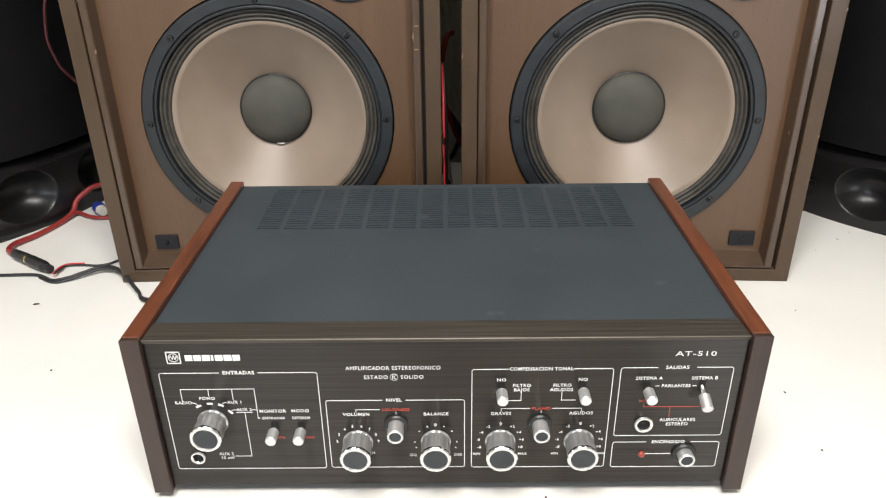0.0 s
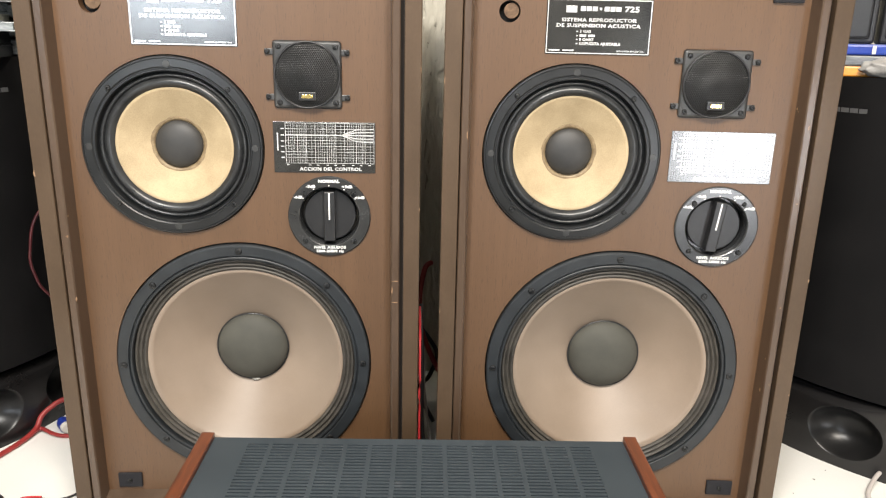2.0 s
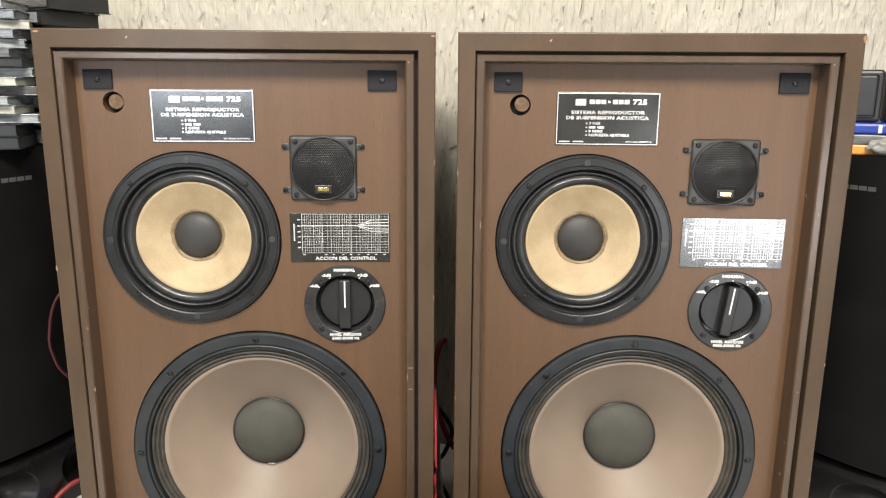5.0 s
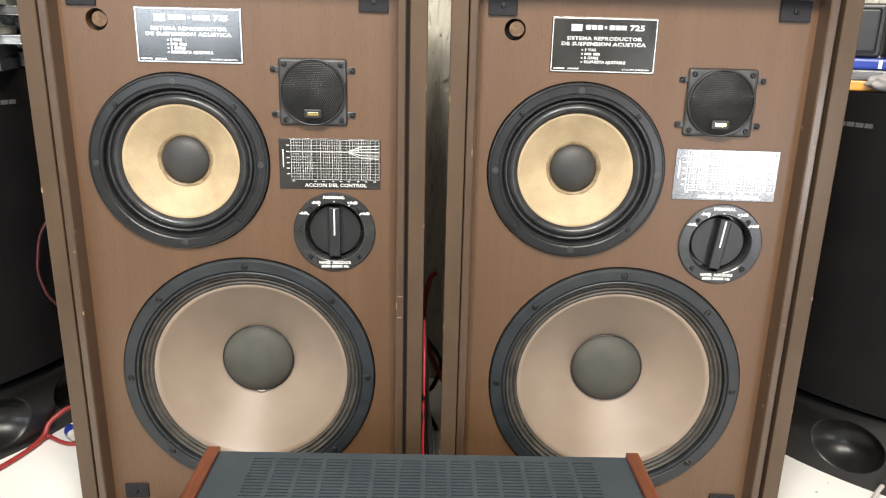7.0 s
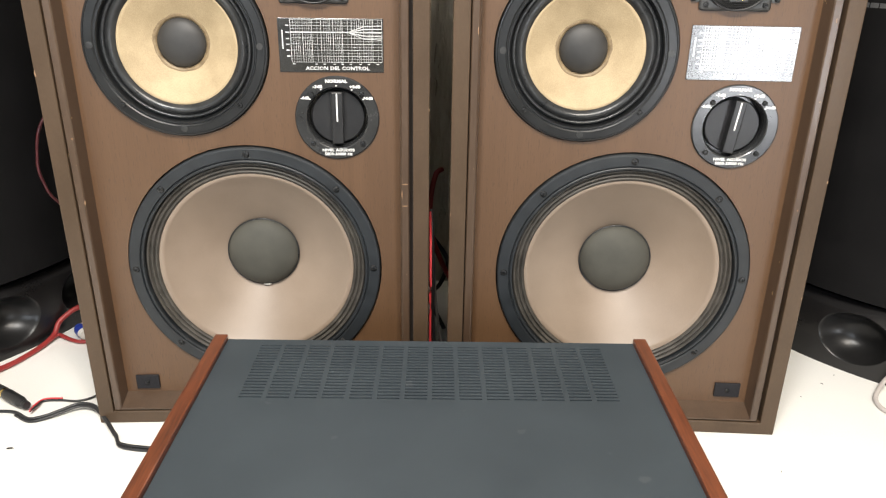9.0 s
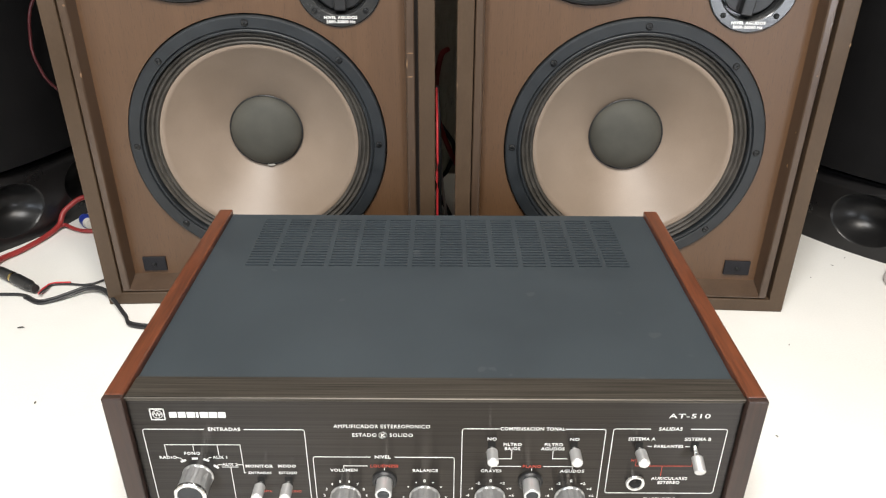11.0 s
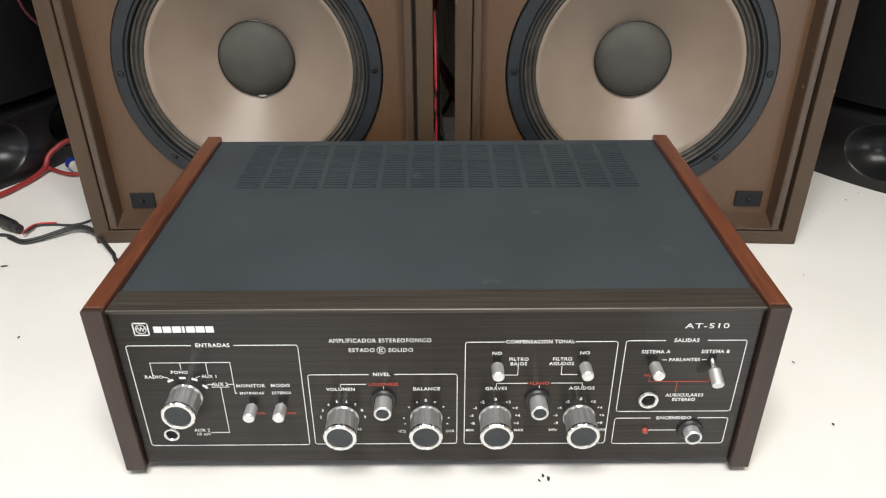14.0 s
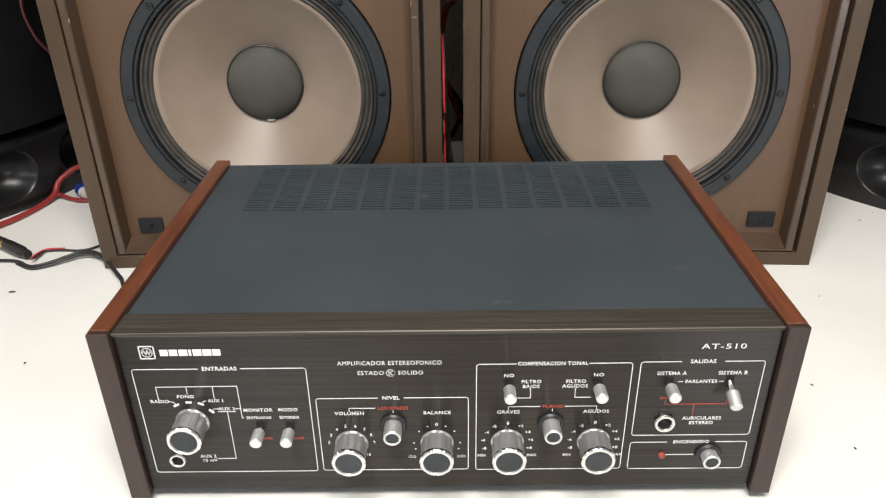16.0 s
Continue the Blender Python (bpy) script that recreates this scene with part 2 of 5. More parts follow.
CEILING = surface("white_ceiling_paint", (0.74, 0.73, 0.70), (0.80, 0.79, 0.76), scale=(3, 3, 3), rough=0.9, bump=0.1)
FLOOR = surface("dark_tile_floor", (0.10, 0.075, 0.055), (0.16, 0.12, 0.09), scale=(5, 5, 5), rough=0.4, bump=0.05)


def stucco_material():
    """Trowelled plaster: soft lumps, and short upright dark pits sunk into it."""
    m = surface("rough_stucco", (0.46, 0.434, 0.368), (0.54, 0.512, 0.436), scale=(16, 16, 8), rough=0.85, bump=0.0, fine=260, mix=(0.3, 0.65))
    nt = m.node_tree
    n, link = nt.nodes, nt.links
    b = n["Principled BSDF"]
    old = b.inputs["Base Color"].links[0].from_socket
    co = n.new("ShaderNodeTexCoord")
    heights = []
    for scale, low, high in (((120, 120, 28), 0.665, 0.70), ((260, 260, 70), 0.70, 0.735)):
        mp = n.new("ShaderNodeMapping")
        mp.inputs["Scale"].default_value = scale
        mp.inputs["Rotation"].default_value = (0, radians(4), 0)
        link.new(co.outputs["Object"], mp.inputs["Vector"])
        t = n.new("ShaderNodeTexNoise")
        t.inputs["Scale"].default_value, t.inputs["Detail"].default_value, t.inputs["Distortion"].default_value = 1.0, 2.5, 0.6
        link.new(mp.outputs[0], t.inputs["Vector"])
        cut = n.new("ShaderNodeMapRange")
        cut.inputs["From Min"].default_value, cut.inputs["From Max"].default_value = low, high
        link.new(t.outputs["Fac"], cut.inputs["Value"])
        heights.append((t, cut))
    pit = n.new("ShaderNodeMath")
    pit.operation = "MAXIMUM"
    link.new(heights[0][1].outputs[0], pit.inputs[0])
    link.new(heights[1][1].outputs[0], pit.inputs[1])
    patch = n.new("ShaderNodeTexNoise")
    patch.inputs["Scale"].default_value, patch.inputs["Detail"].default_value = 9.0, 2.0
    link.new(co.outputs["Object"], patch.inputs["Vector"])
    spread = n.new("ShaderNodeMapRange")
    spread.inputs["From Min"].default_value, spread.inputs["From Max"].default_value, spread.inputs["To Min"].default_value = 0.44, 0.58, 0.15
    link.new(patch.outputs["Fac"], spread.inputs["Value"])
    few = n.new("ShaderNodeMath")
    few.operation = "MULTIPLY"
    link.new(pit.outputs[0], few.inputs[0])
    link.new(spread.outputs[0], few.inputs[1])
    pit = few
    # Shade in the pits is put into the colour as well as the relief.
    pit_shade = n.new("ShaderNodeMath")
    pit_shade.operation = "MULTIPLY"
    pit_shade.inputs[1].default_value = 0.60
    link.new(pit.outputs[0], pit_shade.inputs[0])
    mx = n.new("ShaderNodeMix")
    mx.data_type = "RGBA"
    link.new(pit_shade.outputs[0], mx.inputs["Factor"])
    link.new(old, mx.inputs["A"])
    mx.inputs["B"].default_value = (0.16, 0.135, 0.095, 1)
    link.new(mx.outputs["Result"], b.inputs["Base Color"])
    h = n.new("ShaderNodeMath")
    h.operation = "MULTIPLY_ADD"
    h.inputs[1].default_value = -0.8
    link.new(pit.outputs[0], h.inputs[0])
    link.new(heights[0][0].outputs["Fac"], h.inputs[2])
    bp = n.new("ShaderNodeBump")
    bp.inputs["Strength"].default_value, bp.inputs["Distance"].default_value = 0.9, 0.006
    link.new(h.outputs[0], bp.inputs["Height"])
    link.new(bp.outputs[0], b.inputs["Normal"])
    return m


STUCCO = stucco_material()


# ---- mesh helpers ----
def part(name, bm, material, parent=None, label="", m=None, smooth=False):
    me = bpy.data.meshes.new(name)
    if isinstance(bm, bmesh.types.BMesh):
        bmesh.ops.recalc_face_normals(bm, faces=bm.faces[:])
        bm.to_mesh(me)
        bm.free()
    else:
        me = bm
    if smooth:
        for p in me.polygons:
            p.use_smooth = True
    if not me.materials:
        me.materials.append(material)
    ob = new(name, me)
    ob.parent = parent
    if m is not None:
        ob.matrix_local = m
    if label:
        ob["label"] = label
    return ob


def thing(name, m, label, category, group="", kind=""):
    ob = new(name)
    ob.empty_display_size = 0.02
    ob.matrix_world = m
    return tagged(ob, label, category, group, kind)


def box(x0, x1, y0, y1, z0, z1, bevel=0.0, bm=None, segments=2):
    own = bm is None
    tmp = bmesh.new()
    bmesh.ops.create_cube(tmp, size=1)
    bmesh.ops.scale(tmp, vec=(x1 - x0, y1 - y0, z1 - z0), verts=tmp.verts)
    bmesh.ops.translate(tmp, vec=((x0 + x1) / 2, (y0 + y1) / 2, (z0 + z1) / 2), verts=tmp.verts)
    if bevel:
        bmesh.ops.bevel(tmp, geom=tmp.edges[:], offset=bevel, segments=segments, affect="EDGES", profile=0.5)
    if own:
        return tmp
    me = bpy.data.meshes.new("tmp")
    tmp.to_mesh(me)
    tmp.free()
    bm.from_mesh(me)
    bpy.data.meshes.remove(me)
    return bm


def lathe(profile, n=64, cx=0.0, cz=0.0, y=0.0, wave=None, close=False):
    """Revolves (radius, depth) about an axis along y. wave(angle, index) scales the radius."""
    bm = bmesh.new()
    rings = []
    for i, (r, d) in enumerate(profile):
        if r < 1e-6:
            rings.append([bm.verts.new((cx, y + d, cz))])
            continue
        ring = []
        for k in range(n):
            a = 2 * math.pi * k / n
            q = r * (wave(a, i) if wave else 1.0)
            ring.append(bm.verts.new((cx + q * math.cos(a), y + d, cz + q * math.sin(a))))
        rings.append(ring)
    pairs = list(zip(rings, rings[1:]))
    if close:
        pairs.append((rings[-1], rings[0]))
    for a, b in pairs:
        for k in range(n):
            k2 = (k + 1) % n
            if len(a) == 1 and len(b) == 1:
                continue
            if len(a) == 1:
                bm.faces.new((a[0], b[k], b[k2]))
            elif len(b) == 1:
                bm.faces.new((a[k], a[k2], b[0]))
            else:
                bm.faces.new((a[k], a[k2], b[k2], b[k]))
    return bm


def smooth_path(pts, steps=8):
    out = []
    p = [Vector(q) for q in pts]
    p = [2 * p[0] - p[1]] + p + [2 * p[-1] - p[-2]]
    for i in range(1, len(p) - 2):
        for s in range(steps):
            t = s / steps
            a, b, c, d = p[i - 1], p[i], p[i + 1], p[i + 2]
            out.append(0.5 * (2 * b + (c - a) * t + (2 * a - 5 * b + 4 * c - d) * t * t + (3 * b - a - 3 * c + d) * t ** 3))
    out.append(p[-2])
    return out


def tube(pts, r, n=10, steps=8):
    bm = bmesh.new()
    path = smooth_path(pts, steps)
    up, rings = Vector((0, 0, 1)), []
    for i, q in enumerate(path):
        d = (path[min(i + 1, len(path) - 1)] - path[max(i - 1, 0)]).normalized()
        s = d.cross(up)
        s = s.normalized() if s.length > 1e-4 else Vector((1, 0, 0))
        u = s.cross(d)
        rings.append([bm.verts.new(q + r * (math.cos(2 * math.pi * k / n) * s + math.sin(2 * math.pi * k / n) * u)) for k in range(n)])
    for a, b in zip(rings, rings[1:]):
        for k in range(n):
            bm.faces.new((a[k], a[(k + 1) % n], b[(k + 1) % n], b[k]))
    bm.faces.new(rings[0])
    bm.faces.new(rings[-1])
    return bm


def sheet_with_holes(x0, x1, z0, z1, holes, y, depth, n=64):
    """An upright board with round holes (cx, cz, r) that have walls of the given depth."""
    bm = bmesh.new()
    loops = [[bm.verts.new((x, y, z)) for x, z in ((x0, z0), (x1, z0), (x1, z1), (x0, z1))]]
    for cx, cz, r in holes:
        loops.append([bm.verts.new((cx + r * math.cos(2 * math.pi * k / n), y, cz + r * math.sin(2 * math.pi * k / n))) for k in range(n)])
    edges = [bm.edges.new((lp[k], lp[(k + 1) % len(lp)])) for lp in loops for k in range(len(lp))]
    bmesh.ops.triangle_fill(bm, edges=edges, use_beauty=True)
    for lp in loops:
        back = [bm.verts.new((v.co.x, y + depth, v.co.z)) for v in lp]
        for k in range(len(lp)):
            k2 = (k + 1) % len(lp)
            bm.faces.new((lp[k], lp[k2], back[k2], back[k]))
    return bm


def lettering(text, x, z, y, height, parent, material=None, wide=1.2, align="CENTER", bold=0.018, spin=0.0):
    """Words on an upright face that looks along -y; height is that of a capital."""
    cu = bpy.data.curves.new("lettering", "FONT")
    cu.space_character = 1.08
    height, wide = height * 0.93, wide * 1.08
    cu.body, cu.size, cu.align_x, cu.align_y = text, height / 0.69, align, "CENTER"
    cu.resolution_u, cu.offset, cu.extrude = 2, bold * height, 0.00008
    tmp = bpy.data.objects.new("tmp", cu)
    me = bpy.data.meshes.new_from_object(tmp)
    bpy.data.objects.remove(tmp)
    me.transform(Matrix.Diagonal((wide * 0.75, 1, 1, 1)))
    me.transform(pose(x, y, z, 90, 0, 0) @ pose(0, 0, 0, 0, 0, spin))
    me.materials.clear()
    ob = part("lettering", me, material or WHITE_INK, parent, "printed word " + text.replace("\n", " "))
    return ob


def strip(bm, x0, z0, x1, z1, y, w, t=0.00012):
    """A printed line between two places on an upright face."""
    d = Vector((x1 - x0, 0, z1 - z0)).normalized() * (w / 2)
    s = Vector((-d.z, 0, d.x))
    a, b = Vector((x0, y, z0)) - d, Vector((x1, y, z1)) + d
    q = [a - s, b - s, b + s, a + s]
    f = [bm.verts.new(v + Vector((0, -t, 0))) for v in q]
    g = [bm.verts.new(v + Vector((0, t, 0))) for v in q]
    bm.faces.new(f)
    for k in range(4):
        bm.faces.new((f[k], g[k], g[(k + 1) % 4], f[(k + 1) % 4]))


def polyline(pts, y, w, parent, material, closed=False, name="printed_line", bm=None):
    own = bm is None
    bm = bm or bmesh.new()
    if closed:
        pts = list(pts) + [pts[0]]
    for a, b in zip(pts, pts[1:]):
        strip(bm, *a, *b, y, w)
    return part(name, bm, material, parent) if own else bm


def word_bar(x0, x1, z, h, y, parent, material, words=1):
    """Plain bars in the place of writing that cannot be read."""
    bm = bmesh.new()
    w = (x1 - x0) / words
    for i in range(words):
        a, b = x0 + i * w, x0 + (i + 1) * w - (0.22 * w if words > 1 else 0)
        if b - a > h:
            strip(bm, a + h / 2, z, b - h / 2, z, y, h)
        else:
            strip(bm, (a + b) / 2, z - h / 2 + (b - a) / 2, (a + b) / 2, z + h / 2 - (b - a) / 2, y, b - a)
    return part("print_bar", bm, material, parent)


def screw_mesh(r, h, name="screw"):
    """A pan-head screw along -y with a cross slot."""
    prof = [(r, 0), (r, -h * 0.5), (r * 0.82, -h * 0.9), (r * 0.5, -h), (r * 0.3, -h), (r * 0.25, -h * 0.4), (0, -h * 0.4)]
    bm = lathe(prof, 14, wave=lambda a, i: 1.0 if i < 4 else (1.5 if math.cos(4 * a) > 0.3 else 0.6))
    bmesh.ops.recalc_face_normals(bm, faces=bm.faces[:])
    me = bpy.data.meshes.new(name)
    bm.to_mesh(me)
    bm.free()
    me.materials.append(SCREW)
    return me


# ---- the room ----
WALL_Y = 0.74


def stucco_wall():
    """A plastered wall whose trowelled skin has real relief in the part that shows."""
    xs = np.concatenate((np.linspace(-1.0, -0.66, 70), np.linspace(-0.658, 0.658, 660), np.linspace(0.66, 1.0, 70)))
    zs = np.concatenate((np.linspace(-0.05, 0.40, 90), np.linspace(0.402, 0.86, 250), np.linspace(0.865, 1.15, 40)))
    nx, nz = len(xs), len(zs)
    verts = []
    for z in zs:
        for x in xs:
            a = noise.noise((x * 55, z * 17, 1.7))
            b = noise.noise((x * 150, z * 44, 5.1))
            c = noise.noise((x * 14, z * 9, 9.3))
            pit = max(0.0, a * 0.6 + b * 0.6 - 0.30 + 0.10 * c)
            d = -0.0013 * a - 0.0024 * b - 0.002 * c + 0.0045 * min(pit * 6.0, 1.0)
            verts.append((x, WALL_Y + d, z))
    faces = [(j * nx + i, j * nx + i + 1, (j + 1) * nx + i + 1, (j + 1) * nx + i) for j in range(nz - 1) for i in range(nx - 1)]
    me = bpy.data.meshes.new("wall_back_skin")
    me.from_pydata(verts, [], faces)
    for p in me.polygons:
        p.use_smooth = True
    me.materials.append(STUCCO)
    return me


wall = tagged(part("wall_back", box(-1.8, 2.0, WALL_Y + 0.02, WALL_Y + 0.17, -0.75, 1.75), STUCCO), "cream plastered back wall", "wall", kind="structure")
part("plaster_skin", stucco_wall(), STUCCO, wall, "rough cream stucco with dark vertical pits")
tagged(part("wall_left", box(-1.8, -1.65, -2.4, WALL_Y + 0.02, -0.75, 1.75), PAINT), "plain cream painted side wall", "wall", kind="structure")
tagged(part("wall_right", box(1.85, 2.0, -2.4, WALL_Y + 0.02, -0.75, 1.75), PAINT), "plain cream painted side wall", "wall", kind="structure")
bm = box(-1.8, -1.42, -2.55, -2.4, -0.75, 1.75)
box(-0.42, 0.74, -2.55, -2.4, -0.75, 1.75, bm=bm)
box(-1.42, -0.42, -2.55, -2.4, -0.75, 0.22, bm=bm)
box(-1.42, -0.42, -2.55, -2.4, 1.22, 1.75, bm=bm)
box(1.66, 2.0, -2.55, -2.4, -0.75, 1.75, bm=bm)
box(0.74, 1.66, -2.55, -2.4, 1.22, 1.75, bm=bm)
tagged(part("wall_rear", bm, PAINT), "plain cream wall with a doorway and a window", "wall", kind="structure")
tagged(part("floor", box(-1.8, 2.0, -2.55, WALL_Y + 0.17, -0.90, -0.75), FLOOR), "dark tiled room floor", "floor", kind="structure")
tagged(part("ceiling", box(-1.8, 2.0, -2.55, WALL_Y + 0.17, 1.75, 1.90), CEILING), "white painted ceiling", "ceiling", kind="structure")

def sign_board(x0, x1, y0, y1, z1, n=12):
    """A board whose lower edge bows gently downwards."""
    bm = bmesh.new()
    rows = []
    for k in range(n + 1):
        x = x0 + (x1 - x0) * k / n
        low = 0.7355 + 0.08 * (x - 0.03) ** 2
        rows.append([bm.verts.new(v) for v in ((x, y0, low + 0.001), (x, y0 + 0.002, low), (x, y1, low + 0.001), (x, y1, z1), (x, y0, z1))])
    for a, b in zip(rows, rows[1:]):
        for k in range(5):
            bm.faces.new((a[k], a[(k + 1) % 5], b[(k + 1) % 5], b[k]))
    bm.faces.new(rows[0]), bm.faces.new(rows[-1])
    return bm


SIGN_WHITE = surface("white_sign_paint", (0.72, 0.73, 0.74), (0.80, 0.80, 0.80), rough=0.35, bump=0.02)
SIGN_BLUE = surface("pale_blue_sign_paint", (0.20, 0.34, 0.52), (0.26, 0.41, 0.60), rough=0.35, bump=0.02)
sign = thing("wall_sign", pose(0, 0, 0), "pale blue and white sign board hanging on the wall", "sign")
part("white_field", sign_board(-0.107, 0.106, 0.700, 0.705, 0.93), SIGN_WHITE, sign, "white middle field")
part("blue_field", sign_board(-0.279, -0.107, 0.701, 0.705, 0.93), SIGN_BLUE, sign, "pale blue field")
part("blue_field", sign_board(0.106, 0.192, 0.701, 0.705, 0.93), SIGN_BLUE, sign, "pale blue field")

part("batten", box(-0.20, 0.18, 0.7052, 0.744, 0.80, 0.84, 0.001), RAW_WOOD, sign, "wooden batten behind the board")

table = thing("table", pose(0, 0, 0), "white laminate worktop with small dark chips", "table")
part("tabletop", box(-1.25, 1.25, -0.30, WALL_Y - 0.012, -0.03, 0.0, 0.002), TABLE, table)
for lx in (-1.18, 1.18):
    for ly in (-0.24, 0.66):
        part("leg", box(lx - 0.025, lx + 0.025, ly - 0.025, ly + 0.025, -0.75, -0.03, 0.002), TABLE, table)


# ---- the amplifier ----
def toggle(x, z, tilt, parent, y0=0.005, start=0.0046):
    t = part("toggle_switch", box(x - 0.0026, x + 0.0026, y0 - 0.0008, y0 + 0.002, z - 0.0046, z + 0.0046, 0.0004), HOLLOW_SHADE, parent, "black slot of a toggle switch")
    m = pose(x, y0, z, tilt, 0, 0)
    part("shaft", lathe([(0.0, -0.008), (0.0015, -0.008), (0.0015, 0.001)], 12), CHROME, t, m=m, smooth=True)
    a = start
    prof = [(0, -a - 0.0115), (0.0031, -a - 0.0115), (0.0038, -a - 0.0107), (0.0038, -a - 0.0008), (0.0031, -a), (0, -a)]
    part("lever", lathe(prof, 32), SATIN, t, "satin aluminium lever cap", m=m)
    return t


def knob(x, z, parent, y0=0.005, turn=0.0):
    """A fluted metal knob with a notched bright rim and a dark face."""
    k = part("knob", lathe([(0.0108, 0), (0.0108, -0.0012), (0.0102, -0.0020), (0.0104, -0.0166)], 144,
                           wave=lambda a, i: 1.0 if i < 2 else 0.955 + 0.05 * (0.5 + 0.5 * math.tanh(3 * (math.cos(9 * a) + 0.3)))),
             KNOB_METAL, parent, "fluted grey metal knob", m=pose(x, y0, z, 0, turn, 0))
    rim = [(0.0097, -0.0164), (0.0106, -0.0165), (0.0109, -0.0170), (0.0109, -0.0188), (0.0103, -0.0196), (0.0086, -0.0196), (0.0082, -0.0188)]
    part("rim", lathe(rim, 144, wave=lambda a, i: 1.0 - 0.045 * max(0.0, math.tanh(12 * (math.cos(9 * a) - 0.86))) if i in (1, 2, 3, 4) else 1.0), CHROME, k, "bright notched rim")
    part("face", lathe([(0.0083, -0.0189), (0.0060, -0.0186), (0, -0.0185)], 48), KNOB_FACE, k, "dark knob face", smooth=True)
    return k


def push_button(x, z, parent, y0=0.005, out=0.0125):
    c = part("push_button", lathe([(0.0086, 0.001), (0.0086, -0.0022), (0.0076, -0.0034), (0.0063, -0.0034), (0.0061, 0.001)], 40), BLACK, parent, "black collar", m=pose(x, y0, z))
    part("cap", lathe([(0.0057, 0.001), (0.0057, -out + 0.0006), (0.0053, -out), (0.0044, -out), (0.0041, -out + 0.0008)], 40), SATIN, c, "satin metal button")
    part("face", lathe([(0.0042, -out + 0.0007), (0, -out + 0.0009)], 32), KNOB_FACE, c, "dark button face")
    return c


def jack(x, z, r, parent, y0=0.005):
    j = part("jack_socket", lathe([(r, 0.001), (r, -0.0022), (r * 0.92, -0.0032), (r * 0.72, -0.0032), (r * 0.64, -0.0026), (r * 0.62, -0.0012), (r * 0.60, 0.004)], 48), CHROME, parent, "chrome jack socket", m=pose(x, y0, z))
    # Shallow disc whose near-black colour gives the shade of a deep bore.
    part("bore", lathe([(r * 0.625, -0.0014), (r * 0.50, -0.0008), (0, -0.0004)], 32), HOLLOW_SHADE, j, "near-black disc for the shaded bore")
    return j


def rounded_frame(x0, x1, z0, z1, gap, y, w, parent, material=None):
    """A printed frame with a gap for its heading (a stretch of the upper edge)."""
    r, pts = 0.0018, []
    for cx, cz, a0 in ((x1 - r, z1 - r, 90), (x1 - r, z0 + r, 0), (x0 + r, z0 + r, -90), (x0 + r, z1 - r, -180)):
        pts += [(cx + r * math.cos(radians(a0 - s)), cz + r * math.sin(radians(a0 - s))) for s in (0, 30, 60, 90)]
    pts = [(gap[1], z1)] + pts + [(gap[0], z1)]
    return polyline(pts, y, w, parent, material or WHITE_INK, name="printed_frame")


def lid_mesh(x0, x1, y0, y1, z, cols, rows, vx0, vx1, vy0, vy1, gap, slot, deep):
    """A flat lid with real slots in rows and columns, each with walls."""
    cp, rp = (vx1 - vx0 + gap) / cols, (vy1 - vy0) / rows
    xs = [x0] + [v for c in range(cols) for v in (vx0 + c * cp, vx0 + c * cp + cp - gap)] + [x1]
    ys = [y0] + [v for r in range(rows) for v in (vy0 + r * rp, vy0 + r * rp + slot)] + [y1]
    nx = len(xs)
    verts = [(x, y, z) for y in ys for x in xs]
    low = len(verts)
    verts += [(x, y, z - deep) for y in ys for x in xs]
    faces = []
    for j in range(len(ys) - 1):
        for i in range(nx - 1):
            a, b, c, d = j * nx + i, j * nx + i + 1, (j + 1) * nx + i + 1, (j + 1) * nx + i
            if i % 2 == 1 and j % 2 == 1:
                faces += [(p, q, q + low, p + low) for p, q in ((a, b), (b, c), (c, d), (d, a))]
            else:
                faces.append((a, b, c, d))
    edge = [(0, nx - 1), (nx - 1, len(ys) * nx - 1), (len(ys) * nx - 1, (len(ys) - 1) * nx), ((len(ys) - 1) * nx, 0)]
    base = len(verts)
    verts += [(x0, y0, z - 0.012), (x1, y0, z - 0.012), (x1, y1, z - 0.1), (x0, y1, z - 0.1)]
    for k, (p, q) in enumerate(edge):
        faces.append((p, base + k, base + (k + 1) % 4, q))
    me = bpy.data.meshes.new("lid")
    me.from_pydata(verts, [], faces)
    me.materials.append(LID)
    return me


PY = 0.0045          # front of the panel
IY = PY - 0.0001     # printing on it
amp = thing("amplifier", pose(0, 0, 0), "vintage stereo amplifier with rosewood cheeks and dark brushed front", "amplifier")
for sx in (-1, 1):
    xa, xb = sorted((sx * 0.2025, sx * 0.2155))
    cheek = part("side_panel", box(xa, xb, 0.0040, 0.288, 0.006, 0.140, 0.0012), ROSEWOOD, amp, "polished reddish rosewood side panel")
    part("front_edge", box(xa - 0.0002, xb + 0.0002, 0.0, 0.0075, 0.0058, 0.1394, 0.0009), ROSEWOOD_FRONT, cheek, "front edge of the cheek, coloured darker for its shade")
front = part("front_panel", box(-0.2023, 0.2023, PY, PY + 0.004, 0.010, 0.1362, 0.0006), PANEL, amp, "dark brushed anodised front panel with white printing")
bm = bmesh.new()
v = [(PY - 0.0004, 0.1350), (PY - 0.0004, 0.1369), (PY + 0.0002, 0.1374), (0.0272, 0.1366), (0.0278, 0.1360), (0.0278, 0.1300), (PY + 0.004, 0.1300)]
rows = [[bm.verts.new((x, y, z)) for y, z in v] for x in (-0.2022, 0.2022)]
for k in range(len(v)):
    k2 = (k + 1) % len(v)
    bm.faces.new((rows[0][k], rows[0][k2], rows[1][k2], rows[1][k]))
bm.faces.new(rows[0]), bm.faces.new(rows[1])
part("top_trim", bm, TRIM, amp, "brushed bronze strip along the upper front edge")
